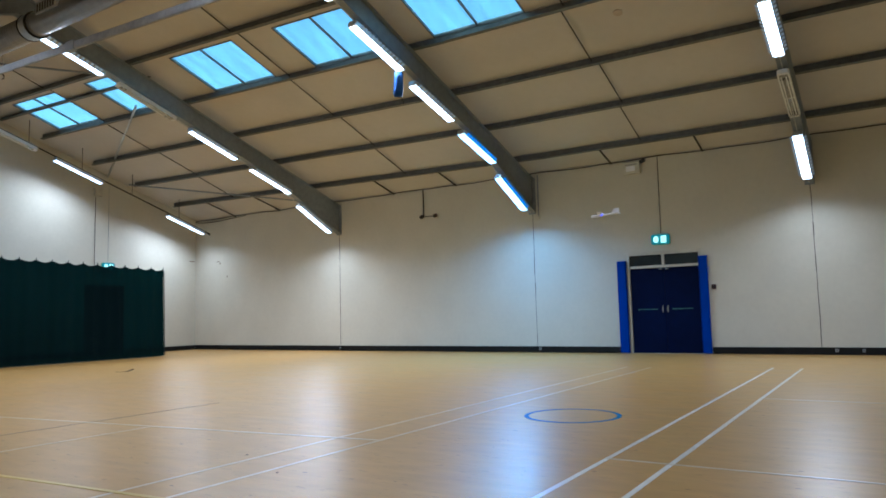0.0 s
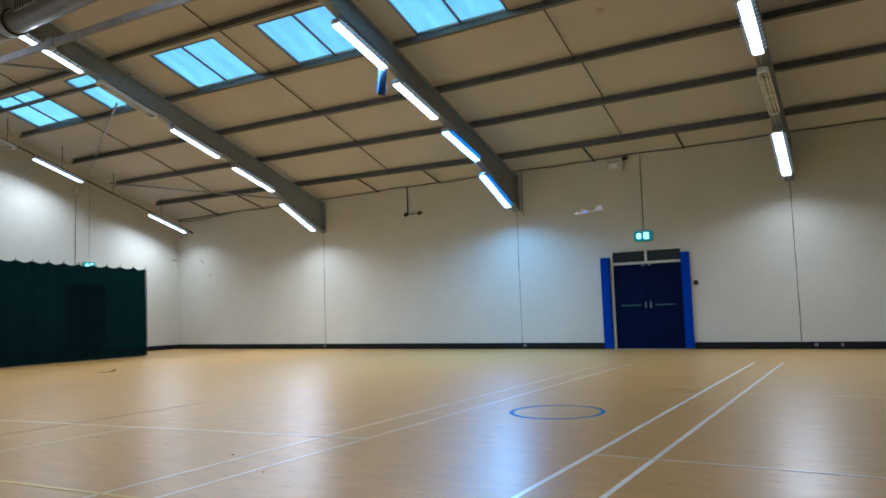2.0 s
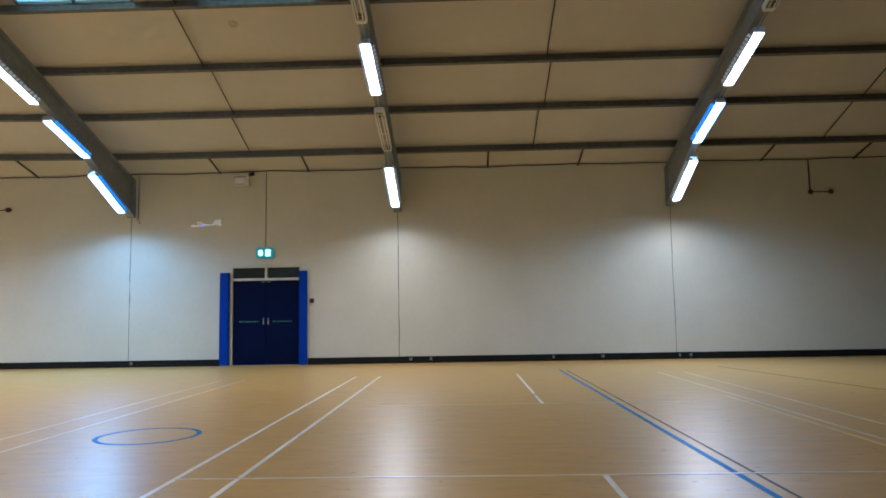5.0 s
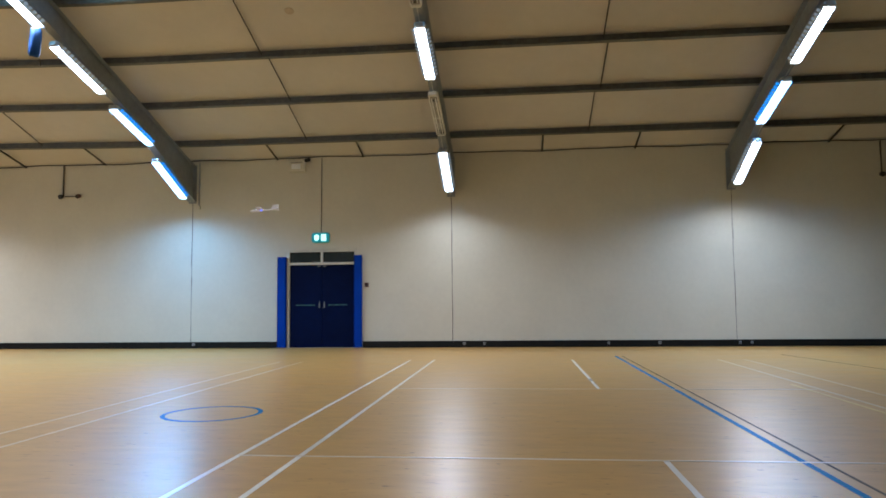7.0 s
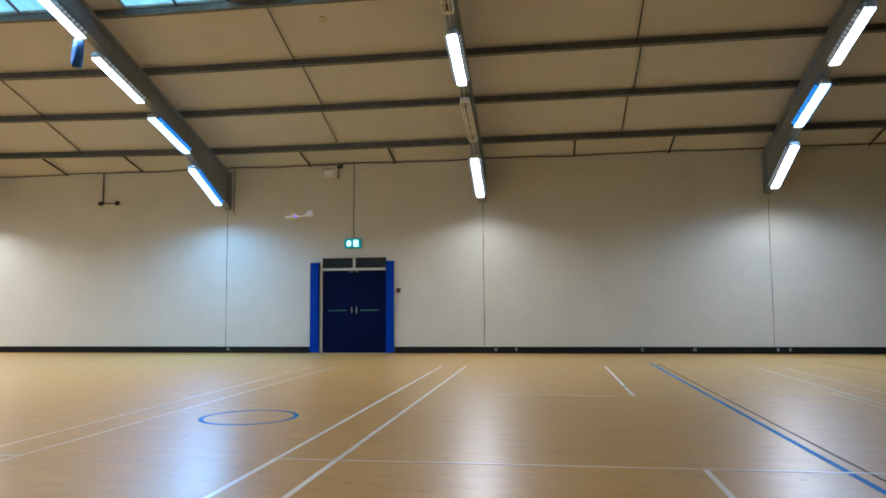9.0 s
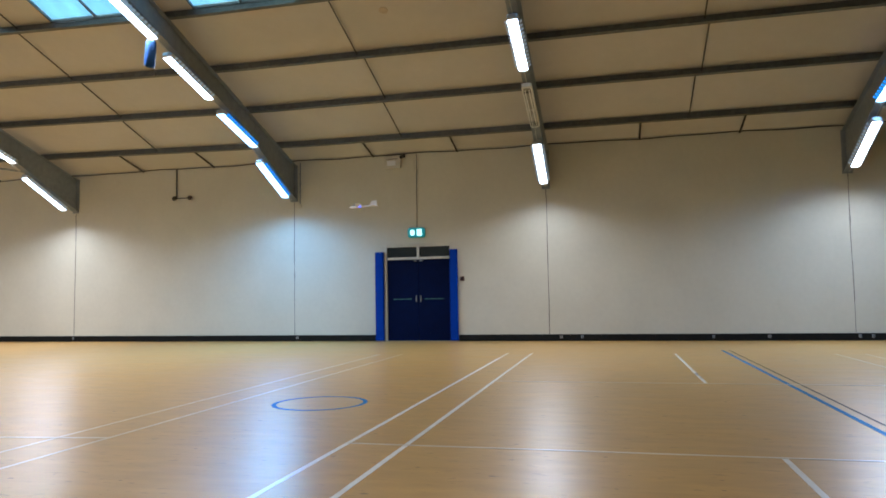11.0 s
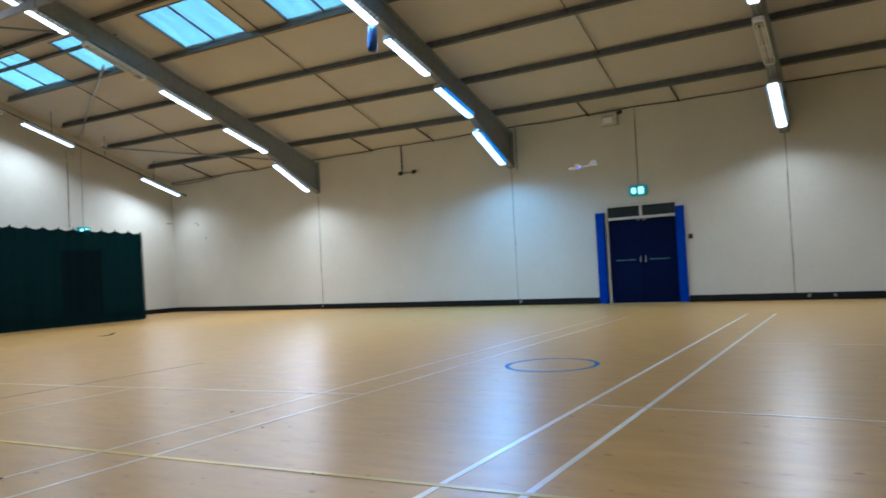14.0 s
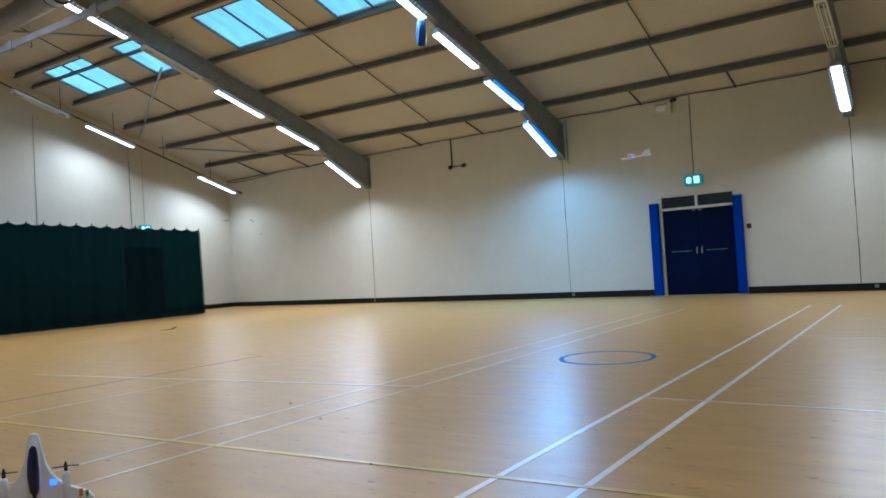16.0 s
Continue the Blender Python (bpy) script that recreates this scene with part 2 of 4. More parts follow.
CANOPY = mat("dark_blue_gloss", (0.01, 0.015, 0.05), 0.15, var=0.1)
RED = mat("red_plastic", (0.07, 0.01, 0.008), 0.4, var=0.08)
ORANGE = mat("orange_decal", (0.7, 0.2, 0.05), 0.5, var=0.05)
GREEN = mat("green_decal", (0.08, 0.35, 0.1), 0.5, var=0.05)
RUBBER = mat("black_plastic", (0.015, 0.015, 0.016), 0.5, var=0.1)
CLOTH = mat("blue_cloth", (0.001, 0.06, 0.21), 0.8, var=0.1, bump=0.2)
DULL = mat("dull_galvanised", (0.32, 0.33, 0.34), 0.5, 0.4, var=0.12, scale=14, stain=0.15)
DUCT = mat("spiral_duct_zinc", (0.3, 0.29, 0.27), 0.4, 0.75, var=0.12, scale=6, stain=0.15)


# ---- building helpers ----
def link(name, bm, material, parent=None, smooth=False):
    me = bpy.data.meshes.new(name)
    bmesh.ops.recalc_face_normals(bm, faces=bm.faces)
    bm.to_mesh(me)
    bm.free()
    me.materials.append(material)
    if smooth:
        for p in me.polygons:
            p.use_smooth = True
    ob = new(name, me)
    if parent is not None:
        ob.parent = parent
    return ob


def part(name, bm, material, parent, label="", smooth=False):
    ob = link(name, bm, material, parent, smooth)
    return tagged(ob, label) if label else ob


def struct(name, bm, material, label, category, smooth=False):
    return tagged(link(name, bm, material, None, smooth), label, category, kind="structure")


def thing(name, m, label, category, group=""):
    ob = new(name)
    ob.empty_display_size = 0.1
    ob.matrix_basis = m
    return tagged(ob, label, category, group)


def hexa(bm, v):
    """Eight corners: four below, four above, both anticlockwise."""
    v = [bm.verts.new(c) for c in v]
    for f in ((3, 2, 1, 0), (4, 5, 6, 7), (0, 1, 5, 4), (1, 2, 6, 5), (2, 3, 7, 6), (3, 0, 4, 7)):
        bm.faces.new([v[i] for i in f])
    return v


def box(x0, x1, y0, y1, z0, z1, bevel=0.0, bm=None):
    own = bm is None
    bm = bmesh.new() if own else bm
    v = hexa(bm, [(x0, y0, z0), (x1, y0, z0), (x1, y1, z0), (x0, y1, z0), (x0, y0, z1), (x1, y0, z1), (x1, y1, z1), (x0, y1, z1)])
    if bevel:
        edges = {e for q in v for e in q.link_edges}
        bmesh.ops.bevel(bm, geom=list(edges), offset=bevel, segments=2, profile=0.6, affect="EDGES")
    return bm


def slab(x0, x1, y0, y1, top, bottom, bm=None):
    """A plate that follows the roof, from top to bottom metres below the lining; y0 and y1 may be pairs, at x0 and at x1."""
    bm = bmesh.new() if bm is None else bm
    ya, yb = y0 if isinstance(y0, (list, tuple)) else (y0, y0)
    yd, yc = y1 if isinstance(y1, (list, tuple)) else (y1, y1)
    ring = ((x0, ya), (x1, yb), (x1, yc), (x0, yd))
    hexa(bm, [(x, y, roof(y) - bottom) for x, y in ring] + [(x, y, roof(y) - top) for x, y in ring])
    return bm


def extrude_profile(pts, a, b, axis="x", bm=None):
    """Runs a closed outline (pairs) along an axis from a to b."""
    bm = bmesh.new() if bm is None else bm
    def at(t, p):
        return {"x": (t, p[0], p[1]), "y": (p[0], t, p[1]), "z": (p[0], p[1], t)}[axis]
    A = [bm.verts.new(at(a, p)) for p in pts]
    B = [bm.verts.new(at(b, p)) for p in pts]
    n = len(pts)
    bm.faces.new(A)
    bm.faces.new(B[::-1])
    for i in range(n):
        bm.faces.new((A[i], B[i], B[(i + 1) % n], A[(i + 1) % n]))
    return bm


def tube(path, radius, sides=8, bm=None, radii=None):
    """A pipe along a list of points."""
    bm = bmesh.new() if bm is None else bm
    path = [Vector(p) for p in path]
    rings = []
    for i, p in enumerate(path):
        d = (path[min(i + 1, len(path) - 1)] - path[max(i - 1, 0)]).normalized()
        side = d.cross(Vector((0, 0, 1)) if abs(d.z) < 0.9 else Vector((1, 0, 0))).normalized()
        up = side.cross(d)
        r = radii[i] if radii else radius
        rings.append([bm.verts.new(p + r * (math.cos(a) * side + math.sin(a) * up)) for a in (2 * math.pi * k / sides for k in range(sides))])
    for A, B in zip(rings, rings[1:]):
        for k in range(sides):
            bm.faces.new((A[k], A[(k + 1) % sides], B[(k + 1) % sides], B[k]))
    bm.faces.new(rings[0][::-1])
    bm.faces.new(rings[-1])
    return bm


def rounded(w, h, r, n=5, cx=0.0, cy=0.0):
    pts = []
    for sx, sy, a0 in ((1, 1, 0), (-1, 1, 90), (-1, -1, 180), (1, -1, 270)):
        for k in range(n + 1):
            a = radians(a0 + 90 * k / n)
            pts.append((cx + sx * (w / 2 - r) + r * math.cos(a), cy + sy * (h / 2 - r) + r * math.sin(a)))
    return pts


# ---- floor, walls, ceiling ----
struct("floor", box(WEST - 0.3, EAST + 0.3, SOUTH - 0.3, NORTH + 0.3, -0.2, 0.0), FLOOR, "pale varnished hardwood sports hall floor with scuffs", "floor")

DOOR_X0, DOOR_X1, DOOR_TOP = -3.66, -1.9, 2.43
bm = box(WEST, DOOR_X0, NORTH, NORTH + 0.3, 0, 4.86)
box(DOOR_X1, EAST, NORTH, NORTH + 0.3, 0, 4.86, bm=bm)
box(DOOR_X0, DOOR_X1, NORTH, NORTH + 0.3, DOOR_TOP, 4.86, bm=bm)
struct("wall_north", bm, WALL, "long cream painted masonry wall with a double door", "wall")

GD0, GD1, GDT = 7.72, 9.12, 2.3
def gable(x0, x1, spans):
    """A gable wall whose top follows the roof, from spans of (y0, y1, foot)."""
    bm = bmesh.new()
    for y0, y1, z in spans:
        hexa(bm, [(x0, y0, z), (x1, y0, z), (x1, y1, z), (x0, y1, z), (x0, y0, roof(y0) + 0.05), (x1, y0, roof(y0) + 0.05), (x1, y1, roof(y1) + 0.05), (x0, y1, roof(y1) + 0.05)])
    return bm


struct("wall_west", gable(WEST - 0.3, WEST, ((SOUTH, RIDGE, 0), (RIDGE, GD0, 0), (GD0, GD1, GDT), (GD1, NORTH, 0))), WALL, "cream painted gable wall behind a green net curtain", "wall")
# set far east beyond the added unlit bays, so less light bounces back
struct("wall_east", gable(EAST, EAST + 0.3, ((SOUTH, RIDGE, 0), (RIDGE, NORTH, 0))), WALL, "unseen cream gable wall closing the added dark east bays", "wall")
struct("wall_south", box(WEST, EAST, SOUTH - 0.3, SOUTH, 0, 5.2), WALL, "plain cream painted long wall", "wall")

bm = bmesh.new()
edges = sorted({WEST, EAST, -5.5, *(e for ab in ROOFLIGHTS for e in ab)})
for xa, xb in zip(edges, edges[1:]):
    low, high = [RL_LOW + askew(q) for q in (xa, xb)], [RL_HIGH + askew(q) for q in (xa, xb)]
    slab(xa, xb, low, NORTH, -0.08, 0, bm)
    slab(xa, xb, RIDGE, high, -0.08, 0, bm)
    if not any(p <= (xa + xb) / 2 <= q for p, q in ROOFLIGHTS):
        slab(xa, xb, high, low, -0.08, 0, bm)
slab(WEST, EAST, SOUTH, RIDGE, -0.08, 0, bm)
struct("ceiling", bm, LINING, "off-white lining boards under a pitched roof", "ceiling")

# black skirting
bm = box(WEST + 0.02, -3.9, NORTH - 0.025, NORTH - 0.002, 0.002, 0.16, 0.004)
box(-1.74, EAST, NORTH - 0.025, NORTH - 0.002, 0.002, 0.16, 0.004, bm=bm)
struct("baseboard_north", bm, BLACK, "black painted skirting along the wall foot", "skirting")
bm = box(WEST + 0.002, WEST + 0.025, SOUTH, GD0 - 0.05, 0.002, 0.16, 0.004)
box(WEST + 0.002, WEST + 0.025, GD1 + 0.05, NORTH - 0.03, 0.002, 0.16, 0.004, bm=bm)
struct("baseboard_west", bm, BLACK, "black painted skirting along the gable wall", "skirting")

# movement joints in the masonry, one under each rafter
for x in RAFTERS:
    bm = bmesh.new()
    z = 0.17
    dx = 0.0
    while z < 3.75:
        h = random.uniform(0.18, 0.4)
        w = random.uniform(0.004, 0.0095)
        dx = 0.6 * dx + random.uniform(-0.006, 0.006)
        box(x + dx - w, x + dx + w, NORTH - 0.004, NORTH - 0.001, z, min(z + h, 3.78), bm=bm)
        z += h
    struct("trim_joint", bm, ROD, "dark open movement joint in the painted wall", "wall joint")

# eaves line: dark cable and shadow gap bead under the lining
path = [(x, NORTH - 0.02, EAVE - 0.03 + 0.012 * math.sin(x * 1.7) + 0.008 * math.sin(x * 4.1)) for x in np.arange(WEST + 0.05, EAST, 0.3)]
struct("trim_eaves", tube(path, 0.012, 6), ROD, "dark cable run along the eaves", "cable")

sag = [(WEST + 0.03 + 0.25 * k, NORTH - 0.03, EAVE - 0.06 - 0.09 * math.sin(math.pi * (k / 11) ** 0.7) * (1 - 0.4 * k / 11)) for k in range(12)]
struct("trim_cable", tube(sag, 0.011, 6), ROD, "dark loose cable sagging under the eaves", "cable")

# ---- steel frame ----
def rafter(x):
    def depth(y):
        return 0.66 if y < 9.0 else 0.66 + (y - 9.0) / 3.0 * 0.44
    bm = bmesh.new()
    ys = [RIDGE, 4.5, 7.0, 9.0, 10.5, NORTH - 0.03]
    for ya, yb in zip(ys, ys[1:]):
        for x0, x1, t0, t1 in ((x - 0.006, x + 0.006, None, None), (x - 0.09, x + 0.09, 0.178, 0.192), (x - 0.09, x + 0.09, "b", "b")):
            if t0 is None:
                ta, tb, ba, bb = 0.19, 0.19, depth(ya) - 0.01, depth(yb) - 0.01
            elif t0 == "b":
                ta, tb, ba, bb = depth(ya) - 0.016, depth(yb) - 0.016, depth(ya), depth(yb)
            else:
                ta, tb, ba, bb = t0, t0, t1, t1
            hexa(bm, [(x0, ya, roof(ya) - ba), (x1, ya, roof(ya) - ba), (x1, yb, roof(yb) - bb), (x0, yb, roof(yb) - bb),
                      (x0, ya, roof(ya) - ta), (x1, ya, roof(ya) - ta), (x1, yb, roof(yb) - tb), (x0, yb, roof(yb) - tb)])
    # end plate at the wall
    box(x - 0.1, x + 0.1, NORTH - 0.028, NORTH - 0.004, 3.68, 4.66, bm=bm)
    # the far slope
    for x0, x1, ta, ba in ((x - 0.006, x + 0.006, 0.19, 0.65), (x - 0.09, x + 0.09, 0.178, 0.192), (x - 0.09, x + 0.09, 0.644, 0.66)):
        slab(x0, x1, SOUTH + 0.02, RIDGE, ta, ba, bm)
    return struct("rafter", bm, STEEL, "grey painted steel portal rafter with a haunched end", "rafter")


for x in RAFTERS:
    rafter(x)


def purlin(y, x0=WEST + 0.6, x1=EAST - 0.01, h=0.17):
    t = 0.006
    section = [(-t, -0.006), (0.06, -0.02), (0.06, -0.028), (t, -0.016), (t, -h), (-0.065, -h + 0.022),
               (-0.065, -h + 0.045), (-0.065 + t, -h + 0.045), (-0.065 + t, -h + 0.030), (-t, -h + 0.012)]
    bm = bmesh.new()
    stops = [x0, *(q for q in (-5.5,) if x0 < q < x1), x1]
    rings = []
    for x in stops:
        yy = y + (askew(x) if y > RIDGE else 0.0)
        rings.append([bm.verts.new((x, yy + p, roof(yy) + q)) for p, q in section])
    n = len(section)
    for A, B in zip(rings, rings[1:]):
        for i in range(n):
            bm.faces.new((A[i], B[i], B[(i + 1) % n], A[(i + 1) % n]))
    bm.faces.new(rings[0])
    bm.faces.new(rings[-1][::-1])
    return struct("purlin", bm, PURLIN_STEEL, "galvanised steel roof purlin", "purlin")


for y in PURLINS:
    purlin(y)
    purlin(2 * RIDGE - y)
purlin(5.43, WEST + 0.3, RAFTERS[0] - 0.1, 0.12)

# sag rods between the purlins at mid-bay, and short stays to the wall head
MID = (-16.5, -9.55, -2.86, 3.8, 10.45, 17.0)
for x in MID:
    for i, (a, b) in enumerate(zip(PURLINS, PURLINS[1:])):
        a, b = a + askew(x), b + askew(x)
        o = 0.06 if i % 2 else -0.04
        struct("sag_rod", tube([(x + o, a - 0.01, roof(a) - 0.07), (x + o, b + 0.01, roof(b) - 0.07)], 0.0135, 6), ROD, "thin dark sag rod between purlins", "rod")
for x0 in (WEST, *RAFTERS):
    for f in (2.24, 4.46):
        struct("wall_stay", tube([(x0 + f, PURLINS[0] + askew(x0 + f) + 0.02, roof(PURLINS[0] + askew(x0 + f)) - 0.14), (x0 + f, NORTH - 0.03, EAVE - 0.05)], 0.024, 6), ROD,
               "short dark steel stay from purlin to wall head", "stay")

# rooflights: each two panes in thin frames
for a, b in ROOFLIGHTS:
    rl = tagged(new("window_rooflight"), "blue-tinted twin-pane rooflight set in the roof slope", "rooflight", "rooflights in the roof slope", "structure")
    mid = (a + b) / 2
    lo, hi = RL_LOW + askew(mid), RL_HIGH + askew(mid)
    for x0, x1 in ((a + 0.03, mid - 0.02), (mid + 0.02, b - 0.03)):
        bm = bmesh.new()
        n = 14
        for k in range(n):
            xa, xb = x0 + (x1 - x0) * k / n, x0 + (x1 - x0) * (k + 1) / n
            za, zb = (0.012 if k % 2 else 0.0), (0.0 if k % 2 else 0.012)
            ring = [(xa, RL_HIGH + askew(xa), za), (xb, RL_HIGH + askew(xb), zb), (xb, RL_LOW + askew(xb), zb), (xa, RL_LOW + askew(xa), za)]
            hexa(bm, [(x, y, roof(y) + 0.035 + z) for x, y, z in ring] + [(x, y, roof(y) + 0.04 + z) for x, y, z in ring])
        p = part("pane", bm, ROOFGLASS, rl)
        p.visible_shadow = False
    for x0, x1 in ((a, a + 0.028), (mid - 0.018, mid + 0.018), (b - 0.028, b)):
        part("glazing_bar", slab(x0, x1, RL_HIGH + askew(x0) + 0.002, RL_LOW + askew(x0) - 0.002, -0.034, 0.012), PURLIN_STEEL, rl)
    for y0, y1 in ((RL_HIGH, RL_HIGH + 0.03), (RL_LOW - 0.03, RL_LOW)):
        part("frame_rail", slab(a + 0.03, b - 0.03, [y0 + askew(a), y0 + askew(b)], [y1 + askew(a), y1 + askew(b)], -0.03, 0.01), PURLIN_STEEL, rl)
    # loose sealing cord hanging along the lower edge
    n = 9
    pts = [(a + 0.1 + (b - a - 0.2) * k / n, lo - 0.05, roof(lo) - 0.02 - 0.025 * math.sin(math.pi * ((k * 2 / n) % 1)) * (k % 9 > 0)) for k in range(n + 1)]
    part("cord", tube(pts, 0.007, 5), ROD, rl)

# ---- door in the long wall ----
dd = thing("double_door", pose(0, 0, 0), "closed navy double door in a cream frame with dark transom panes", "door")
Y0, Y1 = NORTH + 0.02, NORTH + 0.14
part("jamb", box(DOOR_X0, DOOR_X0 + 0.055, Y0 - 0.03, Y1, 0.0, DOOR_TOP, 0.004), FRAME, dd)
part("jamb", box(DOOR_X1 - 0.055, DOOR_X1, Y0 - 0.03, Y1, 0.0, DOOR_TOP, 0.004), FRAME, dd)
part("head", box(DOOR_X0 + 0.055, DOOR_X1 - 0.055, Y0 - 0.03, Y1, DOOR_TOP - 0.05, DOOR_TOP, 0.004), FRAME, dd)
part("transom_rail", box(DOOR_X0 + 0.055, DOOR_X1 - 0.055, Y0 - 0.03, Y1, 2.06, 2.12, 0.004), FRAME, dd)
xm = (DOOR_X0 + DOOR_X1) / 2
part("mullion", box(xm - 0.03, xm + 0.03, Y0 - 0.03, Y1, 2.12, DOOR_TOP - 0.05, 0.004), FRAME, dd)
for a, b in ((DOOR_X0 + 0.055, xm - 0.03), (xm + 0.03, DOOR_X1 - 0.055)):
    part("transom_pane", box(a, b, Y0 + 0.02, Y0 + 0.03, 2.12, DOOR_TOP - 0.05), DARKGLASS, dd, "dark transom pane")
for a, b, hx in ((DOOR_X0 + 0.058, xm - 0.003, xm - 0.06), (xm + 0.003, DOOR_X1 - 0.058, xm + 0.06)):
    leaf = part("leaf", box(a, b, Y0 + 0.01, Y0 + 0.055, 0.01, 2.055, 0.004), NAVY, dd)
    part("handle", box(hx - 0.011, hx + 0.011, Y0 - 0.004, Y0 + 0.008, 0.98, 1.15, 0.006), DULL, leaf, "steel handle plate")
    part("lever", tube([(hx, Y0 - 0.01, 1.1), (hx, Y0 - 0.045, 1.1), (hx, Y0 - 0.045, 1.0)], 0.009, 8), DULL, leaf, "steel lever")
    # lettered strip, too small to read: plain bars
    cx = (a + b) / 2
    for k in range(9):
        w = 0.03 if k % 3 else 0.045
        part("letter_bar", box(cx - 0.25 + k * 0.055, cx - 0.25 + k * 0.055 + w, Y0 + 0.004, Y0 + 0.008, 1.045, 1.072), mat("pale_green_lettering", (0.06, 0.2, 0.19), 0.5) if k == 0 and a < -3 else bpy.data.materials["pale_green_lettering"], leaf)
    part("closer", box(hx - 0.05 if hx < xm else hx - 0.02, hx + 0.02 if hx < xm else hx + 0.05, Y0 - 0.045, Y0 + 0.008, 2.01, 2.045, 0.006), STEEL, leaf, "small overhead closer")
    part("kick_plate", box(a + 0.02, b - 0.02, Y0 + 0.004, Y0 + 0.008, 0.03, 0.2), NAVY, leaf)
part("back_panel", box(DOOR_X0, DOOR_X1, Y1 + 0.05, Y1 + 0.07, 0, DOOR_TOP), BLACK, dd)
part("threshold", box(DOOR_X0 + 0.055, DOOR_X1 - 0.055, NORTH - 0.0, Y1, 0.001, 0.008), GALV, dd)
part("architrave", box(DOOR_X0 - 0.07, DOOR_X1 + 0.02, NORTH - 0.02, NORTH - 0.002, DOOR_TOP + 0.002, DOOR_TOP + 0.03, 0.003), FRAME, dd)

for x0, x1, zt in ((-3.9, -3.665, 2.24), (-1.95, -1.745, 2.26)):
    p = thing("wall_pad", pose((x0 + x1) / 2, NORTH - 0.06, 0.02), "tall royal blue padded post guard beside the door", "pad", "pads beside the door")
    w = x1 - x0
    bm = extrude_profile(rounded(w, 0.1, 0.042, 5), 0.0, zt, "z")
    part("cover", bm, PAD, p)
    part("seam", box(-w / 2 + 0.02, -w / 2 + 0.026, -0.0515, -0.0495, 0.02, zt - 0.02), NAVY, p)

# door seen through the net in the gable wall
gd = thing("gable_door", pose(0, 0, 0), "dark navy door in the gable wall behind netting", "door")
part("leaf", box(WEST - 0.1, WEST - 0.05, GD0 + 0.06, (GD0 + GD1) / 2 - 0.003, 0.01, GDT - 0.06, 0.004), NAVY, gd)
part("leaf", box(WEST - 0.1, WEST - 0.05, (GD0 + GD1) / 2 + 0.003, GD1 - 0.06, 0.01, GDT - 0.06, 0.004), NAVY, gd)
for a, b in ((GD0, GD0 + 0.055), (GD1 - 0.055, GD1)):
    part("jamb", box(WEST - 0.14, WEST - 0.02, a, b, 0, GDT, 0.004), NAVY, gd)
part("head", box(WEST - 0.14, WEST - 0.02, GD0 + 0.055, GD1 - 0.055, GDT - 0.055, GDT, 0.004), NAVY, gd)
part("back_panel", box(WEST - 0.3, WEST - 0.28, GD0, GD1, 0, GDT), BLACK, gd)


def exit_sign(m):
    s = thing("exit_sign", m, "lit green emergency exit sign box on the wall", "exit sign", "lit exit signs")
    part("case", extrude_profile(rounded(0.43, 0.24, 0.05), -0.075, -0.003, "y"), EXIT, s, "green lit case")
    # plain shapes for the pictogram
    part("symbol", extrude_profile(rounded(0.12, 0.15, 0.05, 5, -0.095, 0.0), -0.079, -0.0755, "y"), EXIT_WHITE, s, "white lit symbol")
    part("symbol", extrude_profile(rounded(0.13, 0.17, 0.015, 3, 0.085, 0.0), -0.079, -0.0755, "y"), EXIT_WHITE, s, "white lit symbol")
    part("rim", extrude_profile(rounded(0.45, 0.26, 0.06), -0.02, -0.002, "y"), GREEN, s)
    return s


sign = exit_sign(pose(-2.8, NORTH, 2.735))
copy_thing(sign, pose(WEST, 8.5, 2.93, 0, 0, 90))

cp = thing("fire_call_point", pose(-1.64, NORTH, 1.545), "small dark red fire call point on the wall", "call point")
part("back_box", box(-0.05, 0.05, -0.03, -0.002, -0.055, 0.055, 0.006), RED, cp)
part("window", box(-0.03, 0.03, -0.036, -0.031, -0.03, 0.03), RUBBER, cp, "dark glass")

# ---- wall fixtures high on the long wall ----
al = thing("alarm_box", pose(-3.4, NORTH, 4.57), "weathered white rectangular alarm box under the eaves", "alarm box")
part("case", box(-0.21, 0.21, -0.12, -0.002, -0.16, 0.13, 0.015), FRAME, al)
part("lens", box(-0.13, 0.1, -0.14, -0.121, -0.1, 0.03, 0.01), LIT_DIM, al, "small bright lens")
part("fixture_slat", box(-0.15, 0.15, -0.126, -0.121, 0.055, 0.085, 0.003), LAMP_GREY, al)
part("lid", box(-0.215, 0.215, -0.125, -0.002, 0.131, 0.15, 0.006), FRAME, al)
sc = thing("security_camera", pose(-3.1, NORTH, 4.72), "small dark security camera under the eaves", "camera")
part("bracket", tube([(0, -0.002, 0.02), (0, -0.1, 0.02), (0.02, -0.13, -0.02)], 0.015, 8), RUBBER, sc)
part("body", tube([(0.02, -0.12, -0.02), (-0.02, -0.26, -0.07)], 0.045, 12), RUBBER, sc)


# knocked patches where the paint is off, near the corner
for a, b, c, d in ((-18.9, -18.76, 3.16, 3.2), (-18.76, -18.7, 3.08, 3.15), (-18.37, -18.32, 2.58, 2.66)):
    struct("wall_chip", box(a, b, NORTH - 0.003, NORTH + 0.01, c, d), CHIP, "chipped patch of bare plaster on the wall", "wall damage")
struct("wall_chip", box(WEST - 0.01, WEST + 0.003, 11.72, 11.95, 3.24, 3.28), CHIP, "chipped patch of bare plaster on the wall", "wall damage")


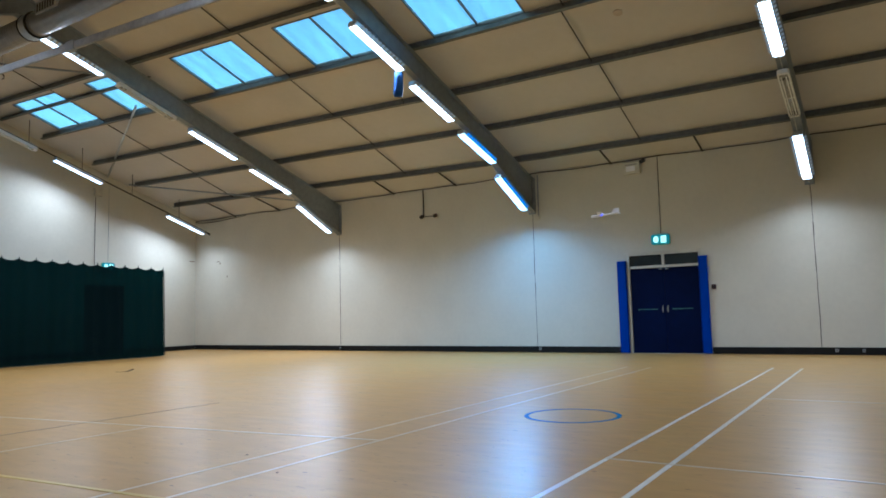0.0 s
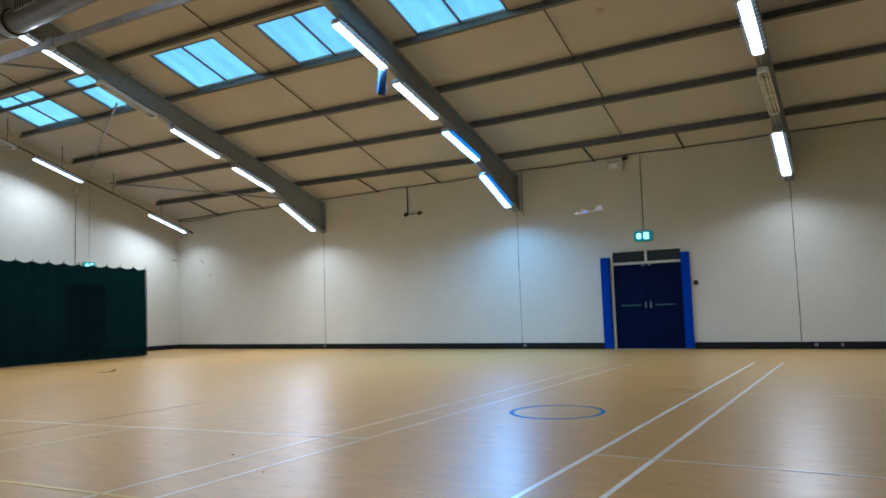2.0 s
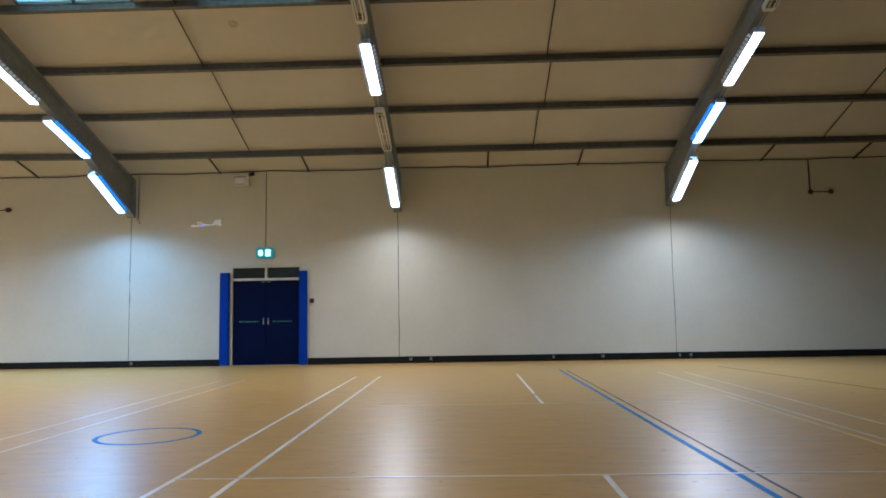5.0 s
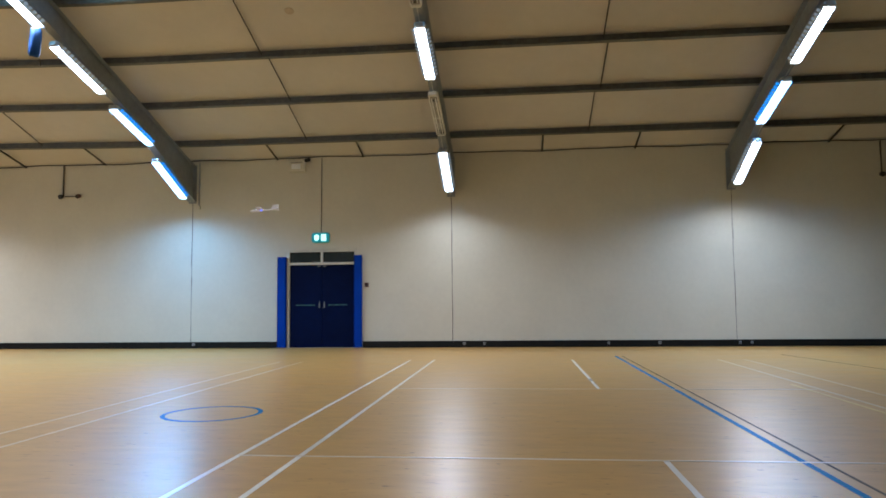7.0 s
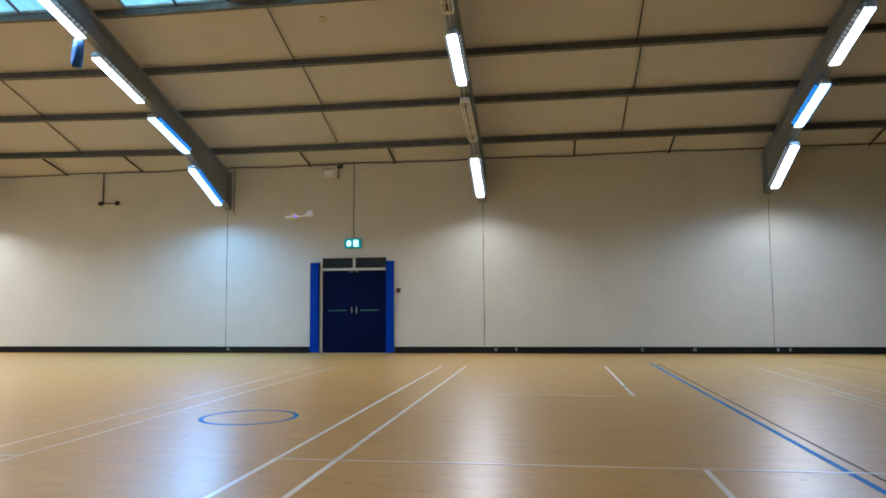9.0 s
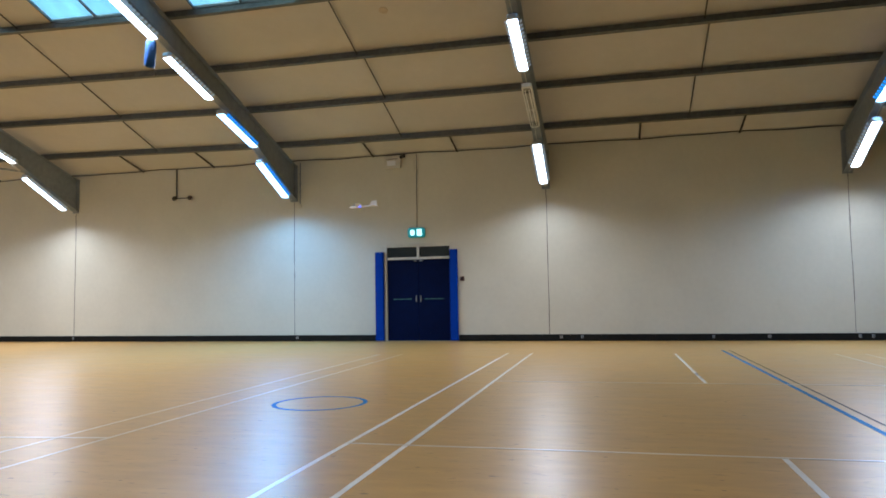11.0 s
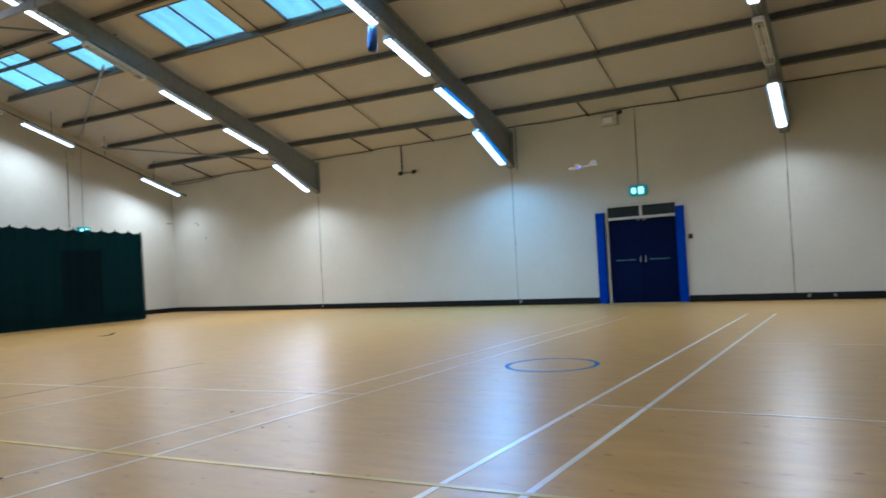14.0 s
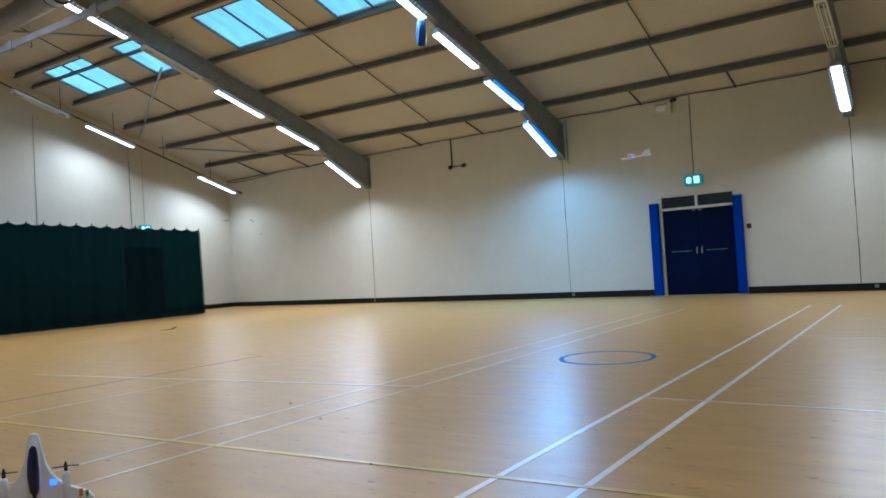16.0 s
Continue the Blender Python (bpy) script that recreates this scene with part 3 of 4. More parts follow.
def conduit(name, pts, r, label, material=ROD):
    c = thing(name, pose(*pts[0]), label, "conduit")
    part("pipe", tube([Vector(p) - Vector(pts[0]) for p in pts], r, 7), material, c)
    n = max(2, int((Vector(pts[-1]) - Vector(pts[0])).length / 1.1))
    for k in range(1, n):
        q = Vector(pts[0]).lerp(Vector(pts[-1]), k / n) - Vector(pts[0])
        part("clip", box(q.x - r * 1.7, q.x + r * 1.7, q.y - r * 1.2, q.y + r * 1.2, q.z - 0.012, q.z + 0.012), material, c)
    return c


conduit("sign_conduit", [(-2.78, NORTH - 0.014, 4.76), (-2.79, NORTH - 0.014, 2.875)], 0.0075, "thin dark conduit dropping to the exit sign")
conduit("rafter_conduit", [(-5.98, NORTH - 0.03, 4.72), (-5.99, NORTH - 0.03, 3.62)], 0.014, "thin grey conduit beside the rafter end", STEEL)
jb = thing("junction_box", pose(-6.01, NORTH - 0.03, 3.57), "small pale junction box at the conduit end", "junction box")
part("case", box(-0.06, 0.06, -0.03, 0.028, -0.04, 0.04, 0.008), WALL, jb)
conduit("gable_conduit", [(WEST + 0.014, 8.03, 5.2), (WEST + 0.014, 8.03, 2.4)], 0.008, "thin dark conduit on the gable wall")
conduit("gable_conduit", [(WEST + 0.014, 8.5, 5.85), (WEST + 0.014, 8.5, 3.07)], 0.005, "thin grey conduit on the gable wall", STEEL)
conduit("gable_conduit", [(WEST + 0.014, 5.02, 6.3), (WEST + 0.014, 5.02, 2.4)], 0.005, "thin dark conduit on the gable wall")
jb = thing("junction_box", pose(WEST, 8.1, 5.38), "square cream junction box on the gable wall", "junction box")
part("case", box(0.002, 0.1, -0.13, 0.13, -0.13, 0.13, 0.01), FRAME, jb)
part("lid", box(0.1005, 0.108, -0.115, 0.115, -0.115, 0.115, 0.003), FRAME, jb)


def twin_head(x):
    t = thing("twin_spot", pose(x, NORTH, 3.95), "dark twin-head fitting on a drop pipe under the eaves", "spotlight", "twin-head fittings on the wall")
    part("drop_pipe", tube([(0, -0.03, 0.8), (0, -0.03, 0.0)], 0.017, 8), ROD, t)
    part("arm", tube([(0, -0.03, 0.0), (0.46, -0.03, -0.005)], 0.013, 8), ROD, t)
    for hx in (-0.02, 0.46):
        part("head", tube([(hx, -0.02, 0), (hx, -0.07, 0.0), (hx, -0.13, -0.02), (hx, -0.15, -0.025)], 0.05, 12, radii=[0.035, 0.055, 0.06, 0.05]), RED if hx > 0.1 else RUBBER, t, "round spot head", smooth=True)
        part("bezel", tube([(hx, -0.149, -0.025), (hx, -0.158, -0.027)], 0.042, 12), ROD, t)
    return t


ts = twin_head(-9.7)
copy_thing(ts, pose(10.5, NORTH, 3.95))

sp = thing("spot_fitting", pose(-13.7, 11.3, 4.55), "small dark fitting on a bracket beside the rafter", "spotlight")
part("arm", tube([(-0.3, 0.1, 0.12), (0.65, 0.0, 0.05)], 0.015, 8), ROD, sp)
part("head", tube([(0, 0, 0.08), (0, -0.02, 0.0), (0.0, -0.06, -0.12)], 0.06, 12, radii=[0.03, 0.07, 0.08]), ROD, sp, smooth=True)

# sockets on the skirting
for i, x in enumerate((0.76, 1.25, 4.19, 5.37, 7.19, 7.45, -6.08, -13.0)):
    s = thing("wall_socket", pose(x, NORTH - 0.026, 0.1), "small pale grey socket outlet on the black skirting" if i % 3 == 0 else "small grey socket outlet on the black skirting", "socket", "sockets on the skirting")
    k = 0.035 if i % 3 == 0 else 0.028
    part("plate", box(-k, k, -0.012, 0, -0.035, 0.03, 0.004), DULL if i % 3 == 0 else STEEL, s)
    part("slot", box(-0.012, 0.012, -0.0145, -0.0125, -0.015, 0.01), RUBBER, s)

# ---- batten lamps under the rafters ----
def batten(lit, blue=False, power=TUBE):
    """A 1.62 m luminaire, length along y, diffuser facing down at z = 0."""
    label = "lit blue-white tube luminaire hung under a steel rafter" if blue else "lit white tube luminaire hung under a steel rafter" if lit else "unlit grey tube luminaire hung under a steel rafter"
    f = thing("batten_light", pose(0, 0, -30), label, "ceiling light", "tube luminaires under the rafters")
    half = 0.82
    # housing: a shallow tray with rounded ends and side lips
    bm = extrude_profile(rounded(0.2, 2 * half, 0.05, 4), 0.012, 0.085, "z")
    part("housing", bm, WHITE if not lit else GALV, f, "enamelled housing")
    for sx in (-1, 1):
        part("side_lip", box(sx * 0.095 - 0.004, sx * 0.095 + 0.004, -half + 0.06, half - 0.06, -0.008, 0.011), WHITE, f)
    for sy in (-1, 1):
        part("end_cap", box(-0.083, 0.083, sy * (half - 0.025) - 0.02, sy * (half - 0.025) + 0.02, -0.003, 0.011, 0.004), WHITE, f)
        part("hanger", tube([(0, sy * 0.6, 0.085), (0, sy * 0.6, 0.21)], 0.008, 6), GALV, f)
    if lit:
        part("diffuser", extrude_profile(rounded(0.176, 2 * half - 0.1, 0.04, 4), -0.006, 0.011, "z"), LIT_BLUE if blue else LIT, f, "glowing diffuser")
        lamp = bpy.data.lights.new("tube_lamp", "AREA")
        lamp.shape, lamp.size, lamp.size_y, lamp.spread = "RECTANGLE", 0.13, 1.42, radians(157)
        lamp.energy, lamp.color = power, ((0.42, 1.0, 1.8) if blue else (0.88, 0.96, 1.06))
        lo = new("tube_lamp", lamp)
        lo.parent = f
        lo.location = (0, 0, -0.012)
        # the soft halo beside a lit tube, put in as glowing ribbed strips
        for sx in (-1, 1):
            for k in range(13):
                y = -0.66 + k * 0.11
                bm = bmesh.new()
                ring = [(sx * 0.104, y - 0.034), (sx * 0.15, y - 0.03), (sx * 0.15, y + 0.03), (sx * 0.104, y + 0.034)][::sx]
                hexa(bm, [(p, q, 0.014 if abs(p) < 0.12 else 0.05) for p, q in ring] + [(p, q, 0.02 if abs(p) < 0.12 else 0.056) for p, q in ring])
                part("fixture_slat", bm, HALO_BLUE if blue else HALO, f)
    else:
        part("diffuser", extrude_profile(rounded(0.14, 2 * half - 0.16, 0.02, 3), 0.004, 0.0115, "z"), LAMP_GREY, f, "dark grey diffuser")
        for x in (-0.04, 0.04):
            part("tube", tube([(x, -0.68, -0.008), (x, 0.68, -0.008)], 0.013, 8), WHITE, f)
        for y in (-0.62, 0.58, 0.66):
            part("lamp_holder", box(-0.07, 0.07, y - 0.02, y + 0.02, -0.014, 0.003), GEAR, f)
        part("wire_guard", box(-0.078, 0.078, 0.05, 0.07, -0.016, -0.002), WHITE, f)
    return f


# kind h is overpowered to raise the light at the west end
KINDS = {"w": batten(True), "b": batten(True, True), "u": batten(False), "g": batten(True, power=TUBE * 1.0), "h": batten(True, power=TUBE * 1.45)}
USED = set()


def hang(kind, x, ya, yb, za=None, zb=None):
    za = roof(ya) - 0.85 if za is None else za
    zb = roof(yb) - 0.85 if zb is None else zb
    tilt = math.degrees(math.atan2(zb - za, yb - ya))
    m = pose(x, (ya + yb) / 2, (za + zb) / 2, tilt)
    if kind not in USED:
        USED.add(kind)
        KINDS[kind].matrix_basis = m
    else:
        copy_thing(KINDS[kind], m)


SLOTS = {1: (9.98, 11.6), 2: (8.28, 9.93), 3: (6.4, 8.03), 4: (4.53, 6.13), 5: (2.45, 4.05)}
GABLE_SLOTS = {1: (10.08, 11.58), 2: (8.22, 9.87), 3: (6.24, 7.82), 4: (4.22, 5.86), 5: (2.45, 3.85)}


def hang_slot(kind, x, n):
    far = x < -10
    ya, yb = (GABLE_SLOTS if far else SLOTS)[n]
    if n == 1:
        hang(kind, x, ya, yb, 4.43, 3.69)
    elif far:
        hang(kind, x, ya, yb, roof(ya) - 0.81, roof(yb) - 0.79)
    else:
        hang(kind, x, ya, yb, roof(ya) - 0.88, roof(yb) - 0.79)


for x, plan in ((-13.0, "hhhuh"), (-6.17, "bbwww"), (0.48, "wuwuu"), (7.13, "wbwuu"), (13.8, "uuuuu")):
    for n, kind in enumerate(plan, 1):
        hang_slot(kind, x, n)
    # supply cable clipped below the rafter from lamp to lamp
    struct("trim_cable", tube([(x, 2.5, roof(2.5) - 0.74), (x, 9.0, roof(9.0) - 0.74), (x, 10.0, roof(10.0) - 0.93), (x, 11.85, roof(11.85) - 1.14)], 0.009, 6), GALV, "grey supply cable below the rafter", "cable")
    # unseen lit luminaires on the near slope, added to lift the ambient light
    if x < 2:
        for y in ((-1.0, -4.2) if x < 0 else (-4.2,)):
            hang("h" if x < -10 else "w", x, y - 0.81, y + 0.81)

# lamps along the gable, hung from a dark rail
GX = -18.95
# the last two are unseen, off the rail, added to brighten the hall
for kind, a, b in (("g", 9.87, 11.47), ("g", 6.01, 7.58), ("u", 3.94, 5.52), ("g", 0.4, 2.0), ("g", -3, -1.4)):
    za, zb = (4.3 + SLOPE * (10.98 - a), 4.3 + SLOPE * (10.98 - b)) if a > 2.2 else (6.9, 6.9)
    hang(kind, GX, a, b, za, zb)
rail = thing("lamp_rail", pose(GX, 0, 0), "dark steel lamp rail slung along the gable", "rail")
def rail_z(y):
    return 4.3 + SLOPE * (10.98 - y) + 0.13
part("bar", tube([(0, 2.3, rail_z(2.3)), (0, 11.65, rail_z(11.65))], 0.024, 8), ROD, rail)
for y in (3.6, 5.3, 6.9, 8.6, 10.4):
    part("hanger", tube([(0, y, rail_z(y)), (0, y, roof(y) - 0.02)], 0.01, 6), ROD, rail)
part("end_fitting", tube([(0, 11.65, rail_z(11.65) - 0.02), (0.0, 11.7, rail_z(11.65) - 0.02)], 0.04, 8), ROD, rail)

# bracing near the gable
struct("brace_strut", tube([(-14.55, 5.78, 6.72), (WEST + 0.02, 8.45, 5.95)], 0.035, 8), GALV, "grey diagonal steel brace from roof to gable", "brace")
for xa, ya, xb, yb in ((-19.6, 8.9, -13.1, 11.9), (-18.4, 2.25, -13.1, 5.05)):
    struct("brace_strut", tube([(xa, ya, roof(ya) - 0.15), (xb, yb, roof(yb) - 0.15)], 0.026, 8), STEEL, "thin grey steel brace from gable to rafter", "brace")

# ---- ridge duct and track ----
duct = thing("air_duct", pose(-19.6, 2.0, 7.03), "silver spiral air duct slung below the ridge", "duct")
pts, radii = [], []
x = -0.4
while x < 7.5:
    pts += [(x, 0, 0), (x + 0.035, 0, 0), (x + 0.05, 0, 0), (x + 0.065, 0, 0)]
    radii += [0.235, 0.235, 0.244, 0.235]
    x += 0.1
part("spiral_pipe", tube(pts, 0.235, 24, radii=radii), DUCT, duct, smooth=False)
part("collar", tube([(7.2, 0, 0), (7.22, 0, 0), (7.43, 0, 0), (7.45, 0, 0)], 0.27, 24, radii=[0.245, 0.265, 0.265, 0.245]), GALV, duct, "dark-edged coupling collar")
for xx in (7.19, 7.46):
    part("clamp_ring", tube([(xx - 0.012, 0, 0), (xx + 0.012, 0, 0)], 0.272, 24), ROD, duct)
part("pipe", tube([(7.5, 0, 0), (22.0, 0, 0)], 0.235, 24), DUCT, duct, smooth=True)
for xx in (7.9, 11.6, 15.3):
    g = part("grille", box(xx, xx + 0.75, -0.27, -0.14, 0.0, 0.24, 0.006), GALV, duct, "rectangular side grille")
    for k in range(7):
        part("slat", box(xx + 0.06 + k * 0.092, xx + 0.06 + k * 0.092 + 0.05, -0.275, -0.2715, 0.03, 0.2), GEAR, g)
for xx in (1.0, 4.0, 7.6, 12.0, 17.0):
    part("hanger", tube([(xx, 0, 0.23), (xx, 0, roof(2.0) - 7.04)], 0.01, 6), ROD, duct)

track = thing("suspended_track", pose(-9.5, 1.5, 5.91), "bright galvanised suspended channel track", "track")
dz = -0.037
for a, b in ((-6.5, -0.5), (-0.45, 7.5)):
    bm = bmesh.new()
    hexa(bm, [(a, -0.03, -0.07 + a * dz), (b, -0.03, -0.07 + b * dz), (b, 0.03, -0.07 + b * dz), (a, 0.03, -0.07 + a * dz),
              (a, -0.03, 0.07 + a * dz), (b, -0.03, 0.07 + b * dz), (b, 0.03, 0.07 + b * dz), (a, 0.03, 0.07 + a * dz)])
    bmesh.ops.bevel(bm, geom=list(bm.edges), offset=0.012, segments=2, affect="EDGES")
    part("channel", bm, DULL, track)
part("end_clamp", box(-3.78, -3.6, -0.045, 0.045, -0.09 - 3.7 * dz, 0.09 - 3.7 * dz, 0.006), STEEL, track)
part("splice", box(-0.6, -0.35, -0.048, 0.045, -0.085 - 0.475 * dz, 0.085 - 0.475 * dz), STEEL, track)
for xx in (-6.2, 3.0, 6.2):
    part("drop_rod", tube([(xx, 0, 0.06 + xx * dz), (xx, 0, roof(1.5) - 5.91)], 0.012, 6), ROD, track)
hk = thing("hanging_hook", pose(-15.4, 2.9, 7.2), "thin rod with a hook below the roof", "hook")
part("rod", tube([(0, 0, roof(2.9) - 7.21), (0, 0, -0.25)], 0.012, 6), GALV, hk)
part("hook", tube([(0, 0, -0.25), (0.06, 0, -0.3), (0.05, 0, -0.36), (-0.03, 0, -0.35)], 0.012, 6), ROD, hk)

# blue bag caught under the lamp
bag = thing("blue_bag", pose(-6.17, 5.98, 5.66), "limp royal blue cloth bag hanging from a lamp", "bag")
bm = bmesh.new()
rings = []
for z, w, d in ((0.27, 0.11, 0.012), (0.24, 0.14, 0.03), (0.08, 0.135, 0.045), (-0.08, 0.14, 0.05), (-0.2, 0.15, 0.04), (-0.245, 0.145, 0.02), (-0.26, 0.12, 0.01)):
    rings.append([bm.verts.new((d * math.sin(a) + 0.008 * math.sin(3 * a + 9 * z), w * (abs(math.cos(a)) ** 0.6) * (1 if math.cos(a) > 0 else -1) + 0.08 * z, z + 0.03 * math.cos(a))) for a in (2 * math.pi * k / 14 for k in range(14))])
for A, B in zip(rings, rings[1:]):
    for k in range(14):
        bm.faces.new((A[k], A[(k + 1) % 14], B[(k + 1) % 14], B[k]))
bm.faces.new(rings[0])
bm.faces.new(rings[-1][::-1])
part("cloth", bm, CLOTH, bag, smooth=True)
part("cord", tube([(0, 0.09, -0.22), (0.01, 0.13, -0.3), (0.0, 0.16, -0.36)], 0.008, 6), ROD, bag)

# ---- green net curtain in front of the gable ----
CX = -17.3
net = thing("net_curtain", pose(CX, 0, 0), "dark green sports netting curtain on a scalloped top wire", "curtain")
def top_z(y):
    s = 2.66 + 0.028 * max(8.6 - y, 0)
    u = ((8.62 - y) / 0.43) % 1.0
    return s + 0.07 * (2 * abs(u - 0.5)) ** 2 - 0.045
def fold(y, z):
    return 0.03 * math.sin(y * 7.3 + 0.8 * math.sin(y * 2.1)) * (0.45 + 0.2 * (2.7 - z)) + 0.02 * math.sin(y * 17)
bm = bmesh.new()
ys = np.arange(-7.6, 8.63, 0.0717)
zs = (0.02, 0.5, 1.0, 1.6, 2.2, 2.45, 1.0)
grid = []
for y in ys:
    t = top_z(y)
    col = []
    for k, z in enumerate(zs):
        zz = t if k == 6 else min(z, t - 0.02 * (6 - k))
        yy = y + (0.06 * (1 - zz / 2.7) if y > 8.55 else 0)
        col.append(bm.verts.new((fold(y, zz), yy, zz)))
    grid.append(col)
for A, B in zip(grid, grid[1:]):
    for k in range(6):
        bm.faces.new((A[k], B[k], B[k + 1], A[k + 1]))
sheet = part("netting", bm, NET, net, smooth=True)
part("top_hem", tube([(fold(y, 2.6), y, top_z(y)) for y in ys], 0.014, 5), HEM, net, "dark hem")
part("side_hem", tube([(fold(8.6, z), 8.63 + 0.06 * (1 - z / 2.7), z) for z in (0.03, 0.6, 1.2, 1.8, 2.3, 2.64)], 0.016, 6), HEM, net, "dark hem")
part("foot_hem", tube([(fold(y, 0.02), y, 0.016) for y in ys[::2]], 0.014, 5), HEM, net, "dark hem")
y = 8.62
while y > -7.4:
    part("eyelet", tube([(0, y, top_z(y) - 0.015), (0, y, top_z(y) + 0.05)], 0.012, 6), HEM, net)
    y -= 0.43

# ---- floor markings ----
def strip(name, x0, x1, y0, y1, material, label, z=0.0015):
    return struct(name, box(x0, x1, y0, y1, -0.01, z), material, label, "floor marking")


def skew(name, x0, x1, y0, y1, material, label, z):
    """A line laid slightly askew, from (x0, y0) to (x1, y1)."""
    bm = bmesh.new()
    hexa(bm, [(x0, y0 - 0.02, -0.01), (x1, y1 - 0.02, -0.01), (x1, y1 + 0.02, -0.01), (x0, y0 + 0.02, -0.01),
              (x0, y0 - 0.02, z), (x1, y1 - 0.02, z), (x1, y1 + 0.02, z), (x0, y0 + 0.02, z)])
    return struct(name, bm, material, label, "floor marking")


W = 0.02
WL = "white painted badminton court line on the floor"
for x in (0.0, 0.46):
    strip("court_line", x - W, x + W, -4.72, 8.35, LINE_WHITE, WL)
for x in (5.69, 6.16):
    strip("court_line", x - W, x + W, -4.72, 8.35, LINE_WORN, "worn white badminton court line on the floor")
strip("court_line", 0.0, 6.1, -0.016, 0.016, LINE_PALE, WL, 0.0025)
strip("court_line", 0.46, 5.64, 3.96 - W, 3.96 + W, LINE_WORN, "worn white badminton court line on the floor", 0.0025)
strip("court_line", 3.05 - W, 3.05 + W, 3.98, 8.35, LINE_WHITE, WL)
strip("court_line", 3.05 - W, 3.05 + W, -4.72, -0.02, LINE_WHITE, WL)
for x in (-2.02, -2.46):
    strip("court_line", x - 0.017, x + 0.017, -4.72, 8.0, LINE_PALE, WL)
skew("court_line", -7.55, -2.0, -0.84, -0.11, LINE_PALE, WL, 0.0025)
strip("court_line", -4.74 - W, -4.74 + W, -4.72, -0.5, LINE_WORN, WL)
strip("boundary_line", 3.94, 3.99, -7.5, 9.2, LINE_BLUE, "blue painted court line on the floor")
strip("boundary_line", 4.08, 4.103, -7.5, 9.2, LINE_GREY, "worn dark line on the floor")
strip("boundary_line", -5.72, -5.685, -6.0, 1.2, LINE_FAINT, "worn dark line on the floor")
skew("boundary_line", -9.5, 9.0, -2.93, -1.33, LINE_YELLOW, "yellow painted court line on the floor", 0.0035)
strip("boundary_line", 5.52, 5.56, -1.6, 4.5, LINE_YELLOW, "yellow painted court line on the floor")

bm = bmesh.new()
hexa(bm, [(7.2, 9.5, -0.01), (7.86, 4.9, -0.01), (7.89, 4.9, -0.01), (7.23, 9.5, -0.01), (7.2, 9.5, 0.0015), (7.86, 4.9, 0.0015), (7.89, 4.9, 0.0015), (7.23, 9.5, 0.0015)])
struct("boundary_line", bm, LINE_GREY, "worn dark line on the floor", "floor marking")

bm = bmesh.new()
n, r0, r1 = 64, 0.452, 0.5
V = [[bm.verts.new((-1.05 + r * math.cos(2 * math.pi * k / n), 1.89 + r * math.sin(2 * math.pi * k / n), z)) for k in range(n)] for r, z in ((r0, 0.0), (r0, 0.0015), (r1, 0.0015), (r1, 0.0))]
for A, B in zip(V, V[1:]):
    for k in range(n):
        bm.faces.new((A[k], A[(k + 1) % n], B[(k + 1) % n], B[k]))
struct("floor_circle", bm, LINE_BLUE, "blue painted ring on the floor", "floor marking")

# ---- loose things on the floor ----
cable = thing("floor_strap", pose(-12.3, 4.15, 0.012), "short black strap lying on the floor", "strap")
part("strap", tube([(-0.22, -0.1, -0.006), (-0.1, -0.04, -0.004), (0.02, 0.0, 0.0), (0.09, 0.04, 0.02), (0.13, 0.09, 0.05)], 0.008, 6, radii=[0.003, 0.004, 0.008, 0.014, 0.012]), RUBBER, cable)
for x, y in ((-1.9, -1.45), (1.1, -2.45), (-0.75, -2.2), (-2.6, -1.1)):
    d = thing("debris", pose(x, y, 0.006, 0, 0, 40 * x), "tiny dark scrap lying on the floor", "debris", "scraps on the floor")
    bm = bmesh.new()
    bmesh.ops.create_icosphere(bm, subdivisions=1, radius=0.009, matrix=Matrix.Diagonal((1.6, 0.8, 0.42, 1)))
    part("scrap", bm, RUBBER, d)

# brownish stain on the lining, laid on as a thin disc
cov = thing("ceiling_spot", pose(-2.0, 7.05, roof(7.05), PITCH * -1), "small round brown stain on the roof lining", "cover plate")
part("disc", tube([(0, 0, -0.012), (0, 0, -0.001)], 0.085, 20), mat("brown_spot", (0.5, 0.42, 0.34), 0.6, var=0.1), cov)

